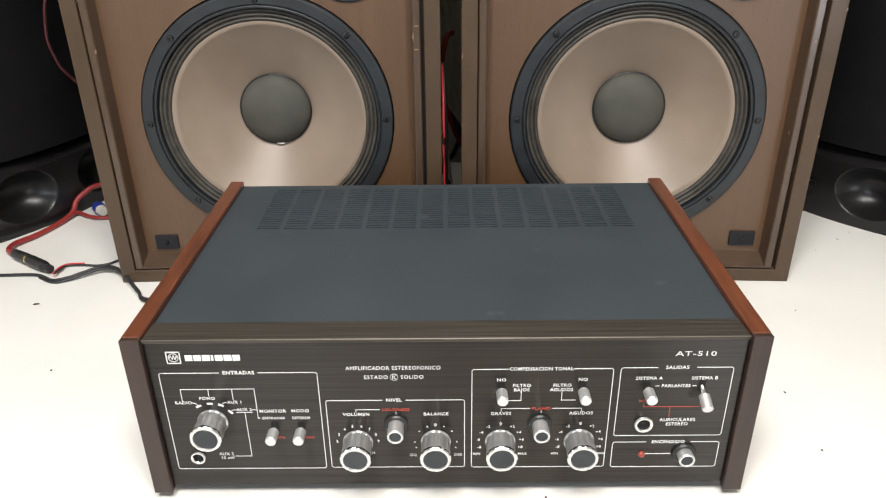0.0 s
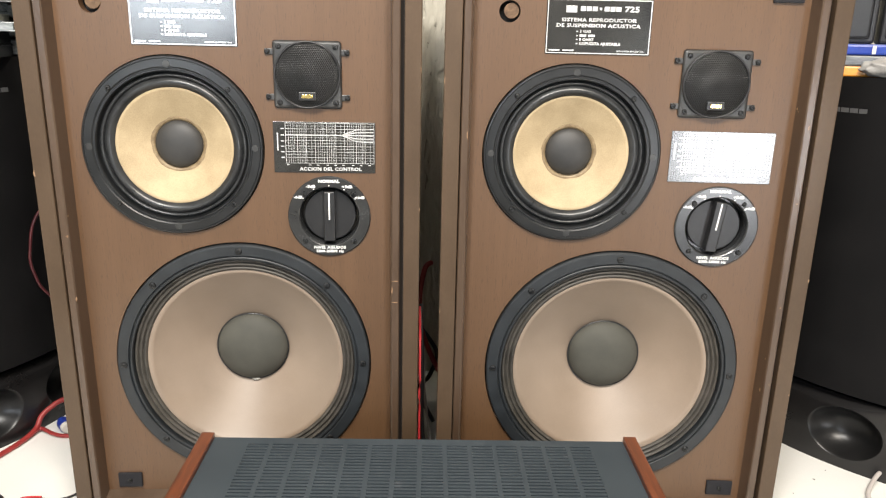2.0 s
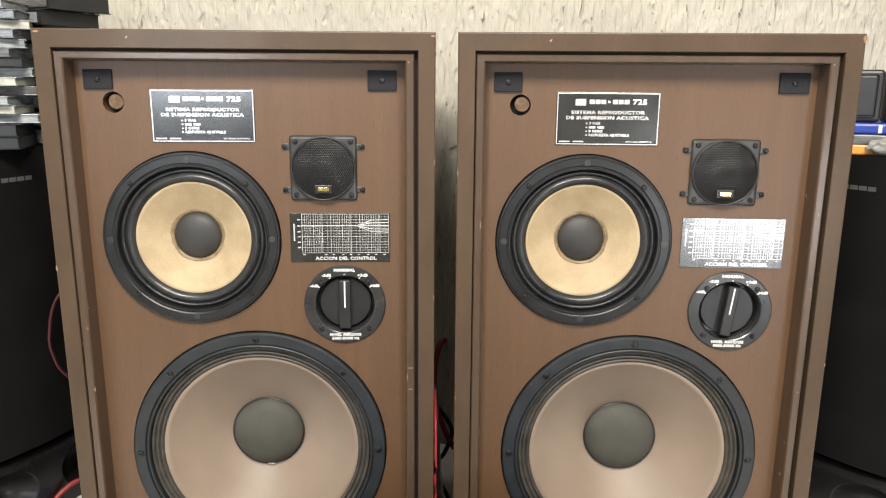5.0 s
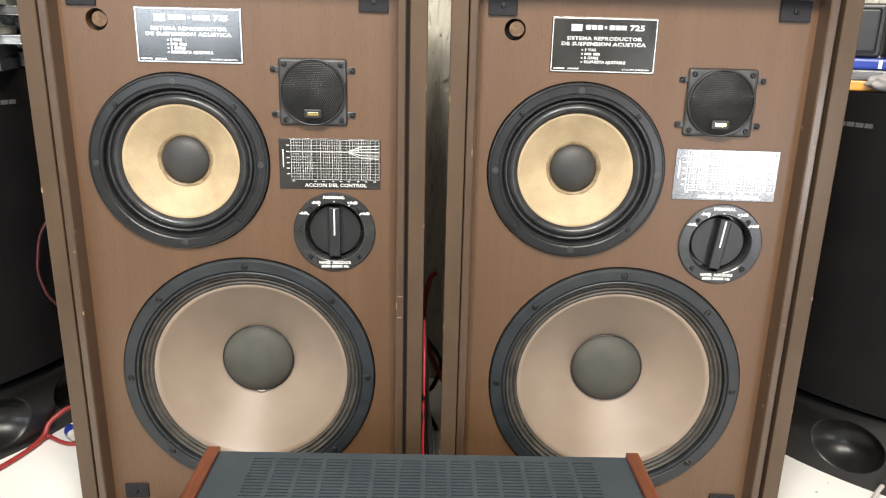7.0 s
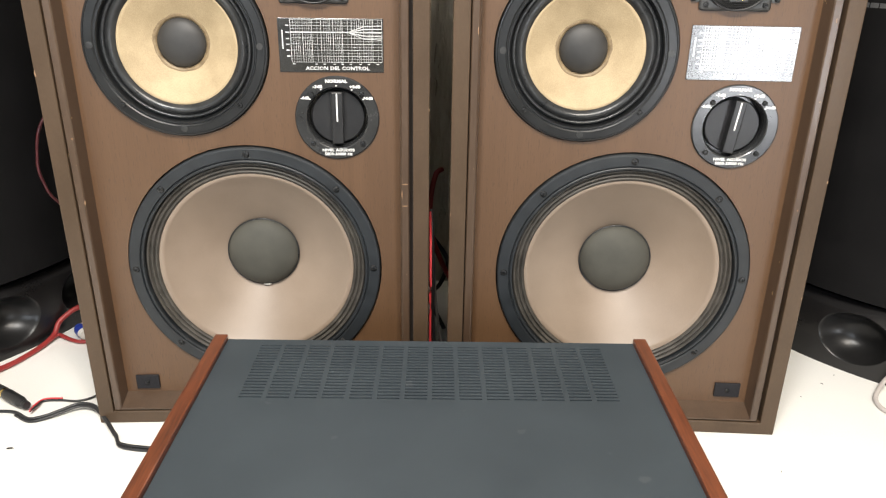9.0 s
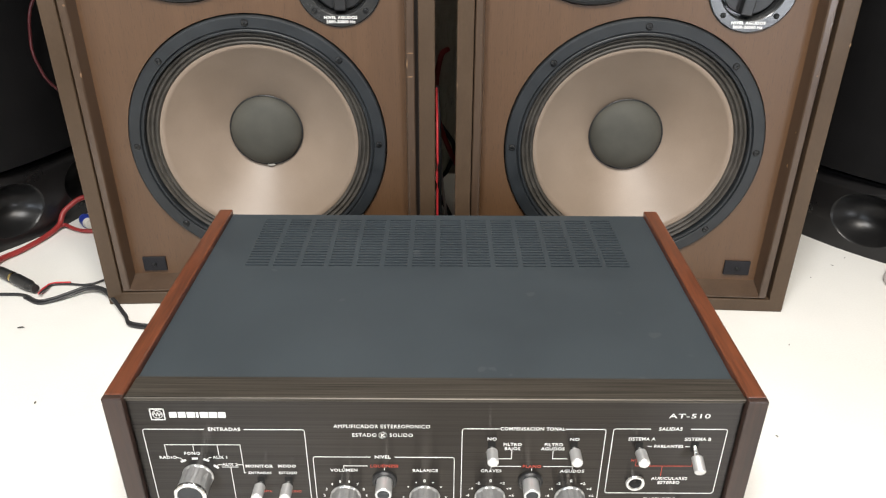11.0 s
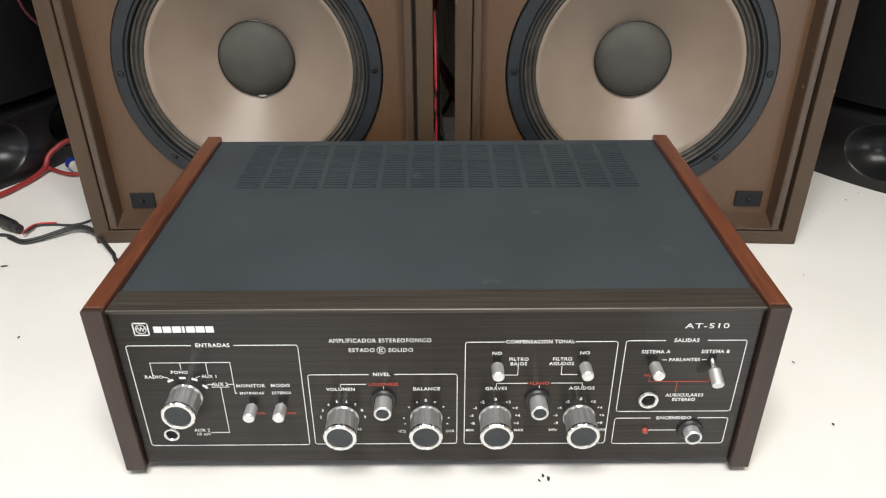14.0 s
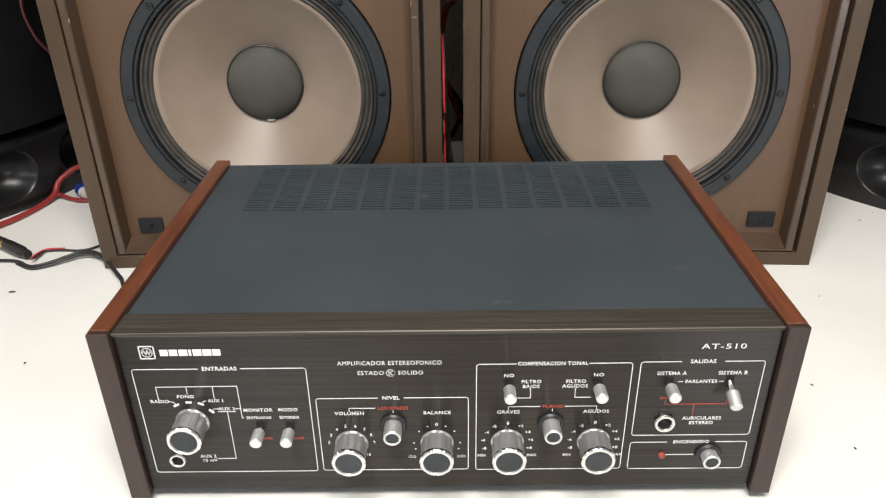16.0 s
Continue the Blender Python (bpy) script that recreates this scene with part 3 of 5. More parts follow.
part("lid", lid_mesh(-0.2022, 0.2022, 0.0280, 0.286, 0.1352, 14, 19, -0.1668, 0.1668, 0.1835, 0.2780, 0.0042, 0.0020, 0.0014), LID, amp,
     "slate grey enamelled lid with rows of vent slots")
# Solid block; its near-black colour gives the shade seen through the vents.
part("chassis", box(-0.2015, 0.2015, 0.009, 0.284, 0.010, 0.128), HOLLOW_SHADE, amp, "chassis block, near-black for the shade under the vents")
for fx in (-0.17, 0.17):
    for fy in (0.035, 0.25):
        part("foot", lathe([(0.0, -0.0105), (0.011, -0.0105), (0.0125, 0.0), (0, 0.0)], 24), BLACK, amp, "black rubber foot", m=pose(fx, fy, 0.0, 90, 0, 0) @ pose(0, 0.0, 0))

# headings and frames
W = 0.0005
rounded_frame(-0.1955, -0.0875, 0.0255, 0.1105, (-0.1545, -0.1275), IY, W, front)
rounded_frame(-0.0835, 0.0130, 0.0260, 0.0865, (-0.0445, -0.0275), IY, W, front)
rounded_frame(0.0180, 0.1140, 0.0255, 0.1120, (0.0425, 0.0875), IY, W, front)
rounded_frame(0.1190, 0.1950, 0.0540, 0.1125, (0.1435, 0.1705), IY, W, front)
rounded_frame(0.1190, 0.1950, 0.0250, 0.0480, (0.1425, 0.1745), IY, W, front)
for word, x, z, h, wide in (("ENTRADAS", -0.141, 0.1105, 0.0030, 1.25), ("NIVEL", -0.036, 0.0865, 0.0028, 1.3), ("COMPENSACION TONAL", 0.065, 0.112, 0.0028, 1.17),
                            ("SALIDAS", 0.157, 0.1125, 0.0028, 1.3), ("ENCENDIDO", 0.1585, 0.048, 0.0027, 1.3)):
    lettering(word, x, z, IY, h, front, wide=wide, bold=0.024)
lettering("AMPLIFICADOR ESTEREOFONICO", -0.0355, 0.1135, IY, 0.0032, front, wide=1.15, bold=0.0)
lettering("ESTADO", -0.0475, 0.1060, IY, 0.0031, front, wide=1.24, bold=0.0)
lettering("SOLIDO", -0.0228, 0.1060, IY, 0.0031, front, wide=1.24, bold=0.0)
polyline([(-0.0352 + 0.0026 * math.cos(a * math.pi / 12), 0.1060 + 0.0026 * math.sin(a * math.pi / 12)) for a in range(24)], IY, 0.0006, front, WHITE_INK, True, "emblem_ring")
for pts in ([(-0.0362, 0.1075), (-0.0362, 0.1045)], [(-0.0354, 0.1064), (-0.0341, 0.1073)], [(-0.0354, 0.1056), (-0.0341, 0.1047)]):
    polyline(pts, IY, 0.0005, front, WHITE_INK, name="emblem_mark")
lettering("AT-510", 0.1680, 0.1235, IY, 0.0040, front, wide=1.92, bold=0.0)


def maker_mark(x, z, s, y, parent, ink):
    """The maker's square badge."""
    polyline([(x - s, z - s), (x + s, z - s), (x + s, z + s), (x - s, z + s)], y, s * 0.18, parent, ink, True, "badge_frame")
    polyline([(x + 0.72 * s * math.cos(a * math.pi / 10), z + 0.72 * s * math.sin(a * math.pi / 10)) for a in range(20)], y, s * 0.14, parent, ink, True, "badge_ring")
    polyline([(x + s * a, z + s * b) for a, b in ((-0.6, -0.1), (-0.4, 0.35), (-0.15, -0.35), (0.05, 0.4), (0.25, -0.35), (0.45, 0.2), (0.62, 0.0))], y, s * 0.13, parent, ink,
             name="badge_wave")


maker_mark(-0.1832, 0.1232, 0.0045, IY, front, WHITE_INK)
for k, (a, b) in enumerate(((0.0, 0.0052), (0.0058, 0.0110), (0.0116, 0.0172), (0.0178, 0.0194), (0.0202, 0.0258), (0.0262, 0.0318), (0.0322, 0.0374))):
    bm = bmesh.new()
    if b - a > 0.003:
        strip(bm, -0.1755 + a + 0.0024, 0.1229, -0.1755 + b - 0.0024, 0.1229, IY, 0.0046)
    else:
        strip(bm, -0.1755 + (a + b) / 2, 0.1214, -0.1755 + (a + b) / 2, 0.1244, IY, 0.0016)
    part("name_block", bm, WHITE_INK, front)

# input group
lettering("RADIO", -0.1825, 0.0853, IY, 0.0026, front, wide=1.3)
lettering("FONO", -0.1655, 0.0890, IY, 0.0026, front, wide=1.3)
lettering("AUX 1", -0.1468, 0.0856, IY, 0.0026, front, wide=1.2)
lettering("AUX 2", -0.1410, 0.0790, IY, 0.0027, front, wide=1.2)
lettering("AUX 2", -0.1590, 0.0392, IY, 0.0026, front, wide=1.25)
lettering("10 mV", -0.1585, 0.0356, IY, 0.0026, front, wide=1.25)
lettering("MONITOR", -0.1213, 0.0776, IY, 0.0027, front, wide=1.3)
lettering("MODO", -0.1020, 0.0777, IY, 0.0027, front, wide=1.3)
lettering("ENTRADAS", -0.1213, 0.0714, IY, 0.0022, front, wide=1.25)
lettering("ESTEREO", -0.1018, 0.0715, IY, 0.0022, front, wide=1.25)
lettering("CINTA", -0.1190, 0.0540, IY, 0.0020, front, RED_INK, wide=1.25)
lettering("MONO", -0.0985, 0.0540, IY, 0.0020, front, RED_INK, wide=1.25)
for pts in ([(-0.1830, 0.0865), (-0.1830, 0.0968), (-0.1320, 0.0970), (-0.1320, 0.0715), (-0.1310, 0.0715)], [(-0.1640, 0.0968), (-0.1640, 0.0915)], [(-0.1475, 0.0969), (-0.1475, 0.0880)],
            [(-0.1356, 0.0790), (-0.1320, 0.0790)], [(-0.1465, 0.0768), (-0.1356, 0.0768)], [(-0.1408, 0.0768), (-0.1408, 0.0372), (-0.1525, 0.0372)],
            [(-0.1765, 0.0853), (-0.1740, 0.0848), (-0.1728, 0.0830)], [(-0.1530, 0.0856), (-0.1550, 0.0850), (-0.1562, 0.0835)], [(-0.1463, 0.0790), (-0.1490, 0.0790), (-0.1502, 0.0775)]):
    polyline(pts, IY, 0.00042, front, WHITE_INK)
for x, z, a in ((-0.1725, 0.0823, 25), (-0.1643, 0.0845, 0), (-0.1567, 0.0832, -25), (-0.1508, 0.0772, -45)):
    d = (0.0012 * math.cos(radians(a)), 0.0012 * math.sin(radians(a)))
    polyline([(x - d[0], z - d[1]), (x + d[0], z + d[1])], IY, 0.0016, front, WHITE_INK, name="position_mark")
knob(-0.1645, 0.0685, amp, turn=20)
jack(-0.1792, 0.0372, 0.0056, amp)
toggle(-0.1213, 0.0632, 0, amp)
toggle(-0.1022, 0.0632, 0, amp)

# level group
lettering("VOLUMEN", -0.0630, 0.0742, IY, 0.0027, front, wide=1.3)
lettering("BALANCE", -0.0070, 0.0742, IY, 0.0027, front, wide=1.3)
lettering("LOUDNESS", -0.0350, 0.0782, IY, 0.0026, front, RED_INK, wide=1.3)
polyline([(-0.0630, 0.0762), (-0.0630, 0.0784), (-0.0465, 0.0784)], IY, 0.00042, front, WHITE_INK)
polyline([(-0.0350, 0.0762), (-0.0350, 0.0745)], IY, 0.00042, front, WHITE_INK)
for k, word in enumerate("23456789"):
    a = radians(176 - 24.6 * k)
    lettering(word, -0.0632 + 0.0148 * math.cos(a), 0.0492 + 0.0148 * math.sin(a), IY, 0.0024, front, wide=1.15)
lettering("10", -0.0632 + 0.0148 * math.cos(radians(-45)), 0.0492 - 0.0148 * math.sin(radians(42)), IY, 0.0022, front, wide=1.1)
lettering("0", -0.0075, 0.0645, IY, 0.0026, front, wide=1.3)
bm = bmesh.new()
for a in (140, 113, 67, 40, 160, 20, 180, 0, -20, 200):
    cx, cz = -0.0075 + 0.0150 * math.cos(radians(a)), 0.0492 + 0.0150 * math.sin(radians(a))
    if a not in (160, 20):
        strip(bm, cx - 0.0002, cz, cx + 0.0002, cz, IY, 0.0007)
part("dial_scale", bm, WHITE_INK, front)
lettering("IZQ", -0.0240, 0.0372, IY, 0.0022, front, GREY_INK, wide=1.2)
lettering("DER", 0.0085, 0.0372, IY, 0.0022, front, GREY_INK, wide=1.3)
knob(-0.0632, 0.0492, amp)
knob(-0.0075, 0.0492, amp, turn=14)
push_button(-0.0352, 0.0655, amp, out=0.0150)

# tone group
lettering("NO", 0.0382, 0.1030, IY, 0.0026, front, wide=1.4)
lettering("NO", 0.0938, 0.1030, IY, 0.0026, front, wide=1.4)
lettering("FILTRO", 0.0522, 0.0982, IY, 0.0027, front, wide=1.25)
lettering("BAJOS", 0.0522, 0.0945, IY, 0.0027, front, wide=1.25)
lettering("FILTRO", 0.0800, 0.0982, IY, 0.0027, front, wide=1.25)
lettering("AGUDOS", 0.0797, 0.0945, IY, 0.0027, front, wide=1.25)
polyline([(0.0520, 0.0925), (0.0520, 0.0855), (0.0425, 0.0855)], IY, 0.00042, front, WHITE_INK)
polyline([(0.0800, 0.0925), (0.0800, 0.0857), (0.0900, 0.0857)], IY, 0.00042, front, WHITE_INK)
lettering("GRAVES", 0.0385, 0.0742, IY, 0.0027, front, wide=1.3)
lettering("AGUDOS", 0.0945, 0.0742, IY, 0.0027, front, wide=1.3)
lettering("PLANO", 0.0665, 0.0784, IY, 0.0026, front, RED_INK, wide=1.35)
polyline([(0.0385, 0.0760), (0.0385, 0.0786), (0.0585, 0.0786)], IY, 0.00042, front, WHITE_INK)
polyline([(0.0745, 0.0786), (0.0945, 0.0786), (0.0945, 0.0760)], IY, 0.00042, front, WHITE_INK)
polyline([(0.0665, 0.0764), (0.0665, 0.0748)], IY, 0.00042, front, WHITE_INK)
for kx in (0.0385, 0.0947):
    lettering("0", kx, 0.0650, IY, 0.0025, front, wide=1.3)
    for word, a in (("-2", 123), ("-4", 149), ("-6", 174), ("-8", 199), ("+2", 57), ("+4", 31), ("+6", 6), ("+8", -19)):
        lettering(word, kx + (0.0152 if word[0] == "+" else 0.0158) * math.cos(radians(a)), 0.0492 + 0.0160 * math.sin(radians(a)), IY, 0.0023, front, wide=1.3)
    lettering("MIN", kx - 0.0168, 0.0378, IY, 0.0021, front, wide=1.25)
    lettering("MAX", kx + 0.0162, 0.0378, IY, 0.0021, front, wide=1.25)
    knob(kx, 0.0492, amp, turn=7 if kx < 0.05 else 27)
push_button(0.0660, 0.0652, amp, out=0.0150)
toggle(0.0382, 0.0962, 0, amp)
toggle(0.0938, 0.0962, 0, amp)

# output group
lettering("SISTEMA A", 0.1388, 0.1036, IY, 0.0028, front, wide=1.2)
lettering("SISTEMA B", 0.1765, 0.1036, IY, 0.0028, front, wide=1.2)
lettering("PARLANTES", 0.1578, 0.0972, IY, 0.0026, front, wide=1.25)
polyline([(0.1438, 0.0972), (0.1462, 0.0972)], IY, 0.0004, front, WHITE_INK)
polyline([(0.1692, 0.0972), (0.1716, 0.0972)], IY, 0.0004, front, WHITE_INK)
lettering("NO", 0.1362, 0.0845, IY, 0.0022, front, RED_INK, wide=1.2)
polyline([(0.1375, 0.0825), (0.1375, 0.0795), (0.1762, 0.0795), (0.1762, 0.0900)], IY, 0.0004, front, RED_INK)
polyline([(0.1560, 0.0795), (0.1560, 0.0705)], IY, 0.0004, front, RED_INK)
lettering("AURICULARES", 0.1625, 0.0678, IY, 0.0027, front, wide=1.25)
lettering("ESTEREO", 0.1625, 0.0640, IY, 0.0027, front, wide=1.25)
toggle(0.1380, 0.0960, 0, amp)
toggle(0.1755, 0.0972, 24, amp, start=0.0075)
jack(0.1388, 0.0650, 0.0068, amp)
lamp = part("indicator_lamp", lathe([(0.0024, 0.001), (0.0024, -0.0010), (0.0016, -0.0022), (0, -0.0026)], 20),
            surface("red_indicator", (0.26, 0.045, 0.025), (0.36, 0.07, 0.04), rough=0.35, bump=0.0), amp, "small red indicator lamp", m=pose(0.1405, PY, 0.0370), smooth=True)
polyline([(0.1430, 0.0372), (0.1612, 0.0372)], IY, 0.00045, front, WHITE_INK)
push_button(0.1708, 0.0382, amp, out=0.0100)


# ---- the loudspeakers ----
SCREW_BIG, SCREW_SMALL = screw_mesh(0.0036, 0.0022), screw_mesh(0.0026, 0.0018)
BY = 0.0222          # depth of the baffle behind the cabinet's front


def dome(r, y0, rise, n=56, rings=8):
    return lathe([(r * math.cos(t), y0 - rise * math.sin(t)) for t in [math.pi / 2 * k / rings for k in range(rings)]] + [(0, y0 - rise)], n)


def woofer(parent, cx, cz, bead=False):
    w = part("woofer", lathe([(0.1322, 0.010), (0.1322, -0.0030), (0.1312, -0.0043), (0.1300, -0.0046), (0.1206, -0.0046), (0.1199, -0.0038), (0.1196, -0.0026), (0.1192, -0.0026), (0.1188, -0.0040),
                              (0.1180, -0.0046), (0.1166, -0.0044), (0.1160, -0.0034), (0.1156, 0.004)], 128), GASKET, parent,
             "large bass driver with blue-black gasket ring", m=pose(cx, BY, cz), smooth=False)
    prof = []
    for k in range(61):
        u = k / 60
        r = 0.1157 - u * 0.0129
        prof.append((r, 0.0006 + 0.0030 * u - 0.0026 * abs(math.sin(u * math.pi * 3)) ** 0.8 + 0.0012))
    part("surround", lathe(prof, 128), SURROUND, w, "grey-brown pleated surround", smooth=True)
    cone = [(0.1031, 0.0045), (0.1022, 0.0035)] + [(0.1022 - u * 0.0642, 0.0035 + 0.0435 * (u ** 0.92)) for u in [k / 14 for k in range(1, 15)]]
    part("cone", lathe(cone, 128), CONE, w, "pinkish grey coated paper cone", smooth=True)
    part("dust_cap", dome(0.0388, 0.0450, 0.0155), DUST, w, "grey-green domed dust cap", smooth=True)
    part("cap_seam", lathe([(0.0400, 0.0440), (0.0395, 0.0428), (0.0386, 0.0436), (0.0384, 0.0452)], 72), RUBBER, w, "glued seam round the dust cap", smooth=True)
    if bead:
        # Small pale bead added for the glint at the cap's lower edge.
        part("glue_bead", lathe([(0.0048, 0.0), (0.0040, -0.0012), (0.0018, -0.0019), (0, -0.0020)], 20), GLINT_GLUE, w, "glossy glue bead, coloured pale for the glint below the dust cap", m=pose(0.0015, 0.0432, -0.0395) @ Matrix.Diagonal((1.0, 1.0, 0.35, 1.0)), smooth=True)
    for k in range(8):
        a = radians(90 + 45 * k)
        part("screw", SCREW_BIG, SCREW, w, m=pose(0.1250 * math.cos(a), -0.0036, 0.1250 * math.sin(a), 0, 23 * k, 0))
    return w


def midrange(parent, cx, cz):
    w = part("midrange", lathe([(0.0866, 0.010), (0.0866, -0.0030), (0.0858, -0.0040), (0.0846, -0.0042), (0.0842, -0.0037), (0.0838, -0.0042), (0.0768, -0.0046), (0.0756, -0.0036), (0.0748, -0.0036),
                               (0.0742, -0.0046), (0.0730, -0.0046), (0.0722, -0.0030), (0.0716, 0.003), (0.0700, 0.004)], 112), MID_RING, parent,
             "midrange driver with black ring", m=pose(cx, BY, cz))
    part("basket_ring", lathe([(0.0705, 0.0035), (0.0698, 0.0002), (0.0684, -0.0006), (0.0672, 0.0004), (0.0668, 0.003)], 96), RUBBER, w, "glossy black inner ring", smooth=True)
    prof = [(0.0670 - 0.0100 * u, 0.0030 - 0.0040 * math.sin(math.pi * u)) for u in [k / 12 for k in range(13)]]
    part("surround", lathe(prof, 112), RUBBER, w, "black rubber half-roll surround", smooth=True)
    part("cone", lathe([(0.0572, 0.0038)] + [(0.0566 - u * 0.0336, 0.0030 + 0.0170 * u ** 0.9) for u in [k / 12 for k in range(13)]], 112), CONE_YELLOW, w, "cream yellow paper cone", smooth=True)
    # Ring of darker brown at the inner edge of the cone.
    part("glue_ring", lathe([(0.0275, 0.0178), (0.0262, 0.0176), (0.0240, 0.0190), (0.0232, 0.0205)], 72, wave=lambda a, i: 1.0 + (0.02 * math.sin(5 * a) + 0.012 * math.sin(11 * a + 1) if i == 0 else 0)), CONE_RING, w,
         "darker brown ring round the dust cap", smooth=True)
    part("dust_cap", dome(0.0236, 0.0200, 0.0100, 48), DUST_DARK, w, "dark domed dust cap", smooth=True)
    for k in range(4):
        a = radians(45 + 90 * k)
        part("screw", SCREW_SMALL, SCREW, w, m=pose(0.0790 * math.cos(a), -0.0044, 0.0790 * math.sin(a), 0, 31 * k, 0))
    for k in range(4):
        a = radians(90 * k)
        part("plug", lathe([(0.0034, 0.0), (0.0032, -0.0005), (0, -0.0006)], 16), TWEETER_GREY, w, m=pose(0.0790 * math.cos(a), -0.0044, 0.0790 * math.sin(a)))
    return w


def grille_mesh(r, rise, pitch):
    """A domed sheet with staggered hexagonal holes, left out of a triangle-fan lattice of struts."""
    bm = bmesh.new()
    y = lambda x, z: -rise * (1 - (x * x + z * z) / (r * r))
    n = int(r / pitch) + 2
    ro, ri = pitch / math.sqrt(3), pitch * 0.36
    for j in range(-int(n * 1.2), int(n * 1.2) + 1):
        for i in range(-n, n + 1):
            cx, cz = (i + 0.5 * (j % 2)) * pitch, j * pitch * math.sqrt(3) / 2
            if math.hypot(cx, cz) > r - pitch * 0.45 or (abs(cx) < 0.0085 and abs(cz + 0.0195) < 0.0042):
                continue
            outer = [bm.verts.new((cx + ro * math.cos(radians(30 + 60 * k)), y(cx + ro * math.cos(radians(30 + 60 * k)), cz + ro * math.sin(radians(30 + 60 * k))), cz + ro * math.sin(radians(30 + 60 * k)))) for k in range(6)]
            inner = [bm.verts.new((cx + ri * math.cos(radians(30 + 60 * k)), y(cx, cz) + 0.0001, cz + ri * math.sin(radians(30 + 60 * k)))) for k in range(6)]
            for k in range(6):
                bm.faces.new((outer[k], outer[(k + 1) % 6], inner[(k + 1) % 6], inner[k]))
    return bm


def tweeter(parent, cx, cz):
    t = part("tweeter", box(-0.0325, 0.0325, -0.0035, 0.001, -0.0318, 0.0318, 0.0030, segments=3), TWEETER_GREY, parent, "square grey tweeter with round mesh grille", m=pose(cx, BY, cz))
    # Disc on the plate, near-black for the shade behind the mesh.
    part("bowl", lathe([(0.0310, -0.0036), (0.0290, -0.0037), (0, -0.0038)], 48), HOLLOW_SHADE, t, "near-black disc for the shaded hollow behind the mesh")
    part("ring", lathe([(0.0318, -0.0030), (0.0318, -0.0062), (0.0308, -0.0070), (0.0298, -0.0062), (0.0298, -0.0036)], 72), BLACK, t, "black ring", smooth=True)
    part("grille", grille_mesh(0.0302, 0.0045, 0.0019), MESH_BLACK, t, "perforated black mesh", m=pose(0, -0.0066, 0))
    b = part("badge", box(-0.0082, 0.0082, -0.0112, -0.0088, -0.0236, -0.0156, 0.0006), BLACK, t, "small black badge")
    part("badge_bar", box(-0.0052, 0.0054, -0.0117, -0.0111, -0.0214, -0.0178, 0.0002), BRASS, b, "brass coloured bar")
    for sx in (-1, 1):
        for sz in (-1, 1):
            part("screw", SCREW_SMALL, SCREW, t, m=pose(sx * 0.0268, -0.0034, sz * 0.0262, 0, 20 * sx + 33 * sz, 0))
            e = part("ear", box(sx * 0.036 - 0.0042, sx * 0.036 + 0.0042, -0.0016, 0.0005, sz * 0.0212 - 0.0028, sz * 0.0212 + 0.0028, 0.0006), TWEETER_GREY, t, "fixing ear")
            part("ear_screw", SCREW_SMALL, SCREW, e, m=pose(sx * 0.0378, -0.0015, sz * 0.0212, 0, 41 * sx, 0))
    return t


def level_control(parent, cx, cz, turn):
    d = part("level_control", lathe([(0.0415, 0.0), (0.0415, -0.0016), (0.0404, -0.0026), (0.0312, -0.0026), (0.0302, -0.0018), (0.0290, 0.004), (0.0284, 0.016), (0, 0.016)], 96), DIAL, parent,
             "round black treble level control", m=pose(cx, BY, cz))
    m = pose(0, 0, 0, 0, turn, 0)
    k = part("knob", lathe([(0.0266, 0.0155), (0.0266, 0.0080), (0.0256, 0.0068), (0, 0.0068)], 72), BLACK, d, "black rotary knob", m=m)
    part("grip", box(-0.0056, 0.0056, -0.0030, 0.0075, -0.0258, 0.0258, 0.0012), BLACK, k, "raised grip bar of the knob")
    part("pointer", box(-0.0007, 0.0007, -0.0033, -0.0029, -0.003, 0.0245), WHITE_INK, k, "white pointer line")
    y = -0.0027
    lettering("NORMAL", 0, 0.0364, y, 0.0030, d, wide=1.5, bold=0.07)
    lettering("-3dB", -0.0182, 0.0310, y, 0.0029, d, wide=1.45, bold=0.07)
    lettering("+3dB", 0.0182, 0.0310, y, 0.0029, d, wide=1.45, bold=0.07)
    lettering("-6dB", -0.0308, 0.0200, y, 0.0027, d, wide=1.4, bold=0.07)
    lettering("+6dB", 0.0308, 0.0200, y, 0.0027, d, wide=1.4, bold=0.07)
    lettering("NIVEL AGUDOS", 0, -0.0322, y, 0.0029, d, wide=1.36, bold=0.05)
    lettering("5000-20000 Hz", 0, -0.0362, y, 0.0029, d, wide=1.30, bold=0.05)
    bm = bmesh.new()
    for a in (90, 62, 118, 36, 144):
        x, z = 0.0320 * math.cos(radians(a)), 0.0320 * math.sin(radians(a))
        strip(bm, x - 0.0002, z, x + 0.0002, z, y, 0.0010)
    part("dial_scale", bm, WHITE_INK, d)
    for sx in (-1, 1):
        for sz in (-1, 1):
            part("screw", SCREW_SMALL, SCREW, d, m=pose(sx * 0.0247, -0.0025, sz * 0.0247 - 0.0008, 0, 30 * sx * sz, 0))
    return d


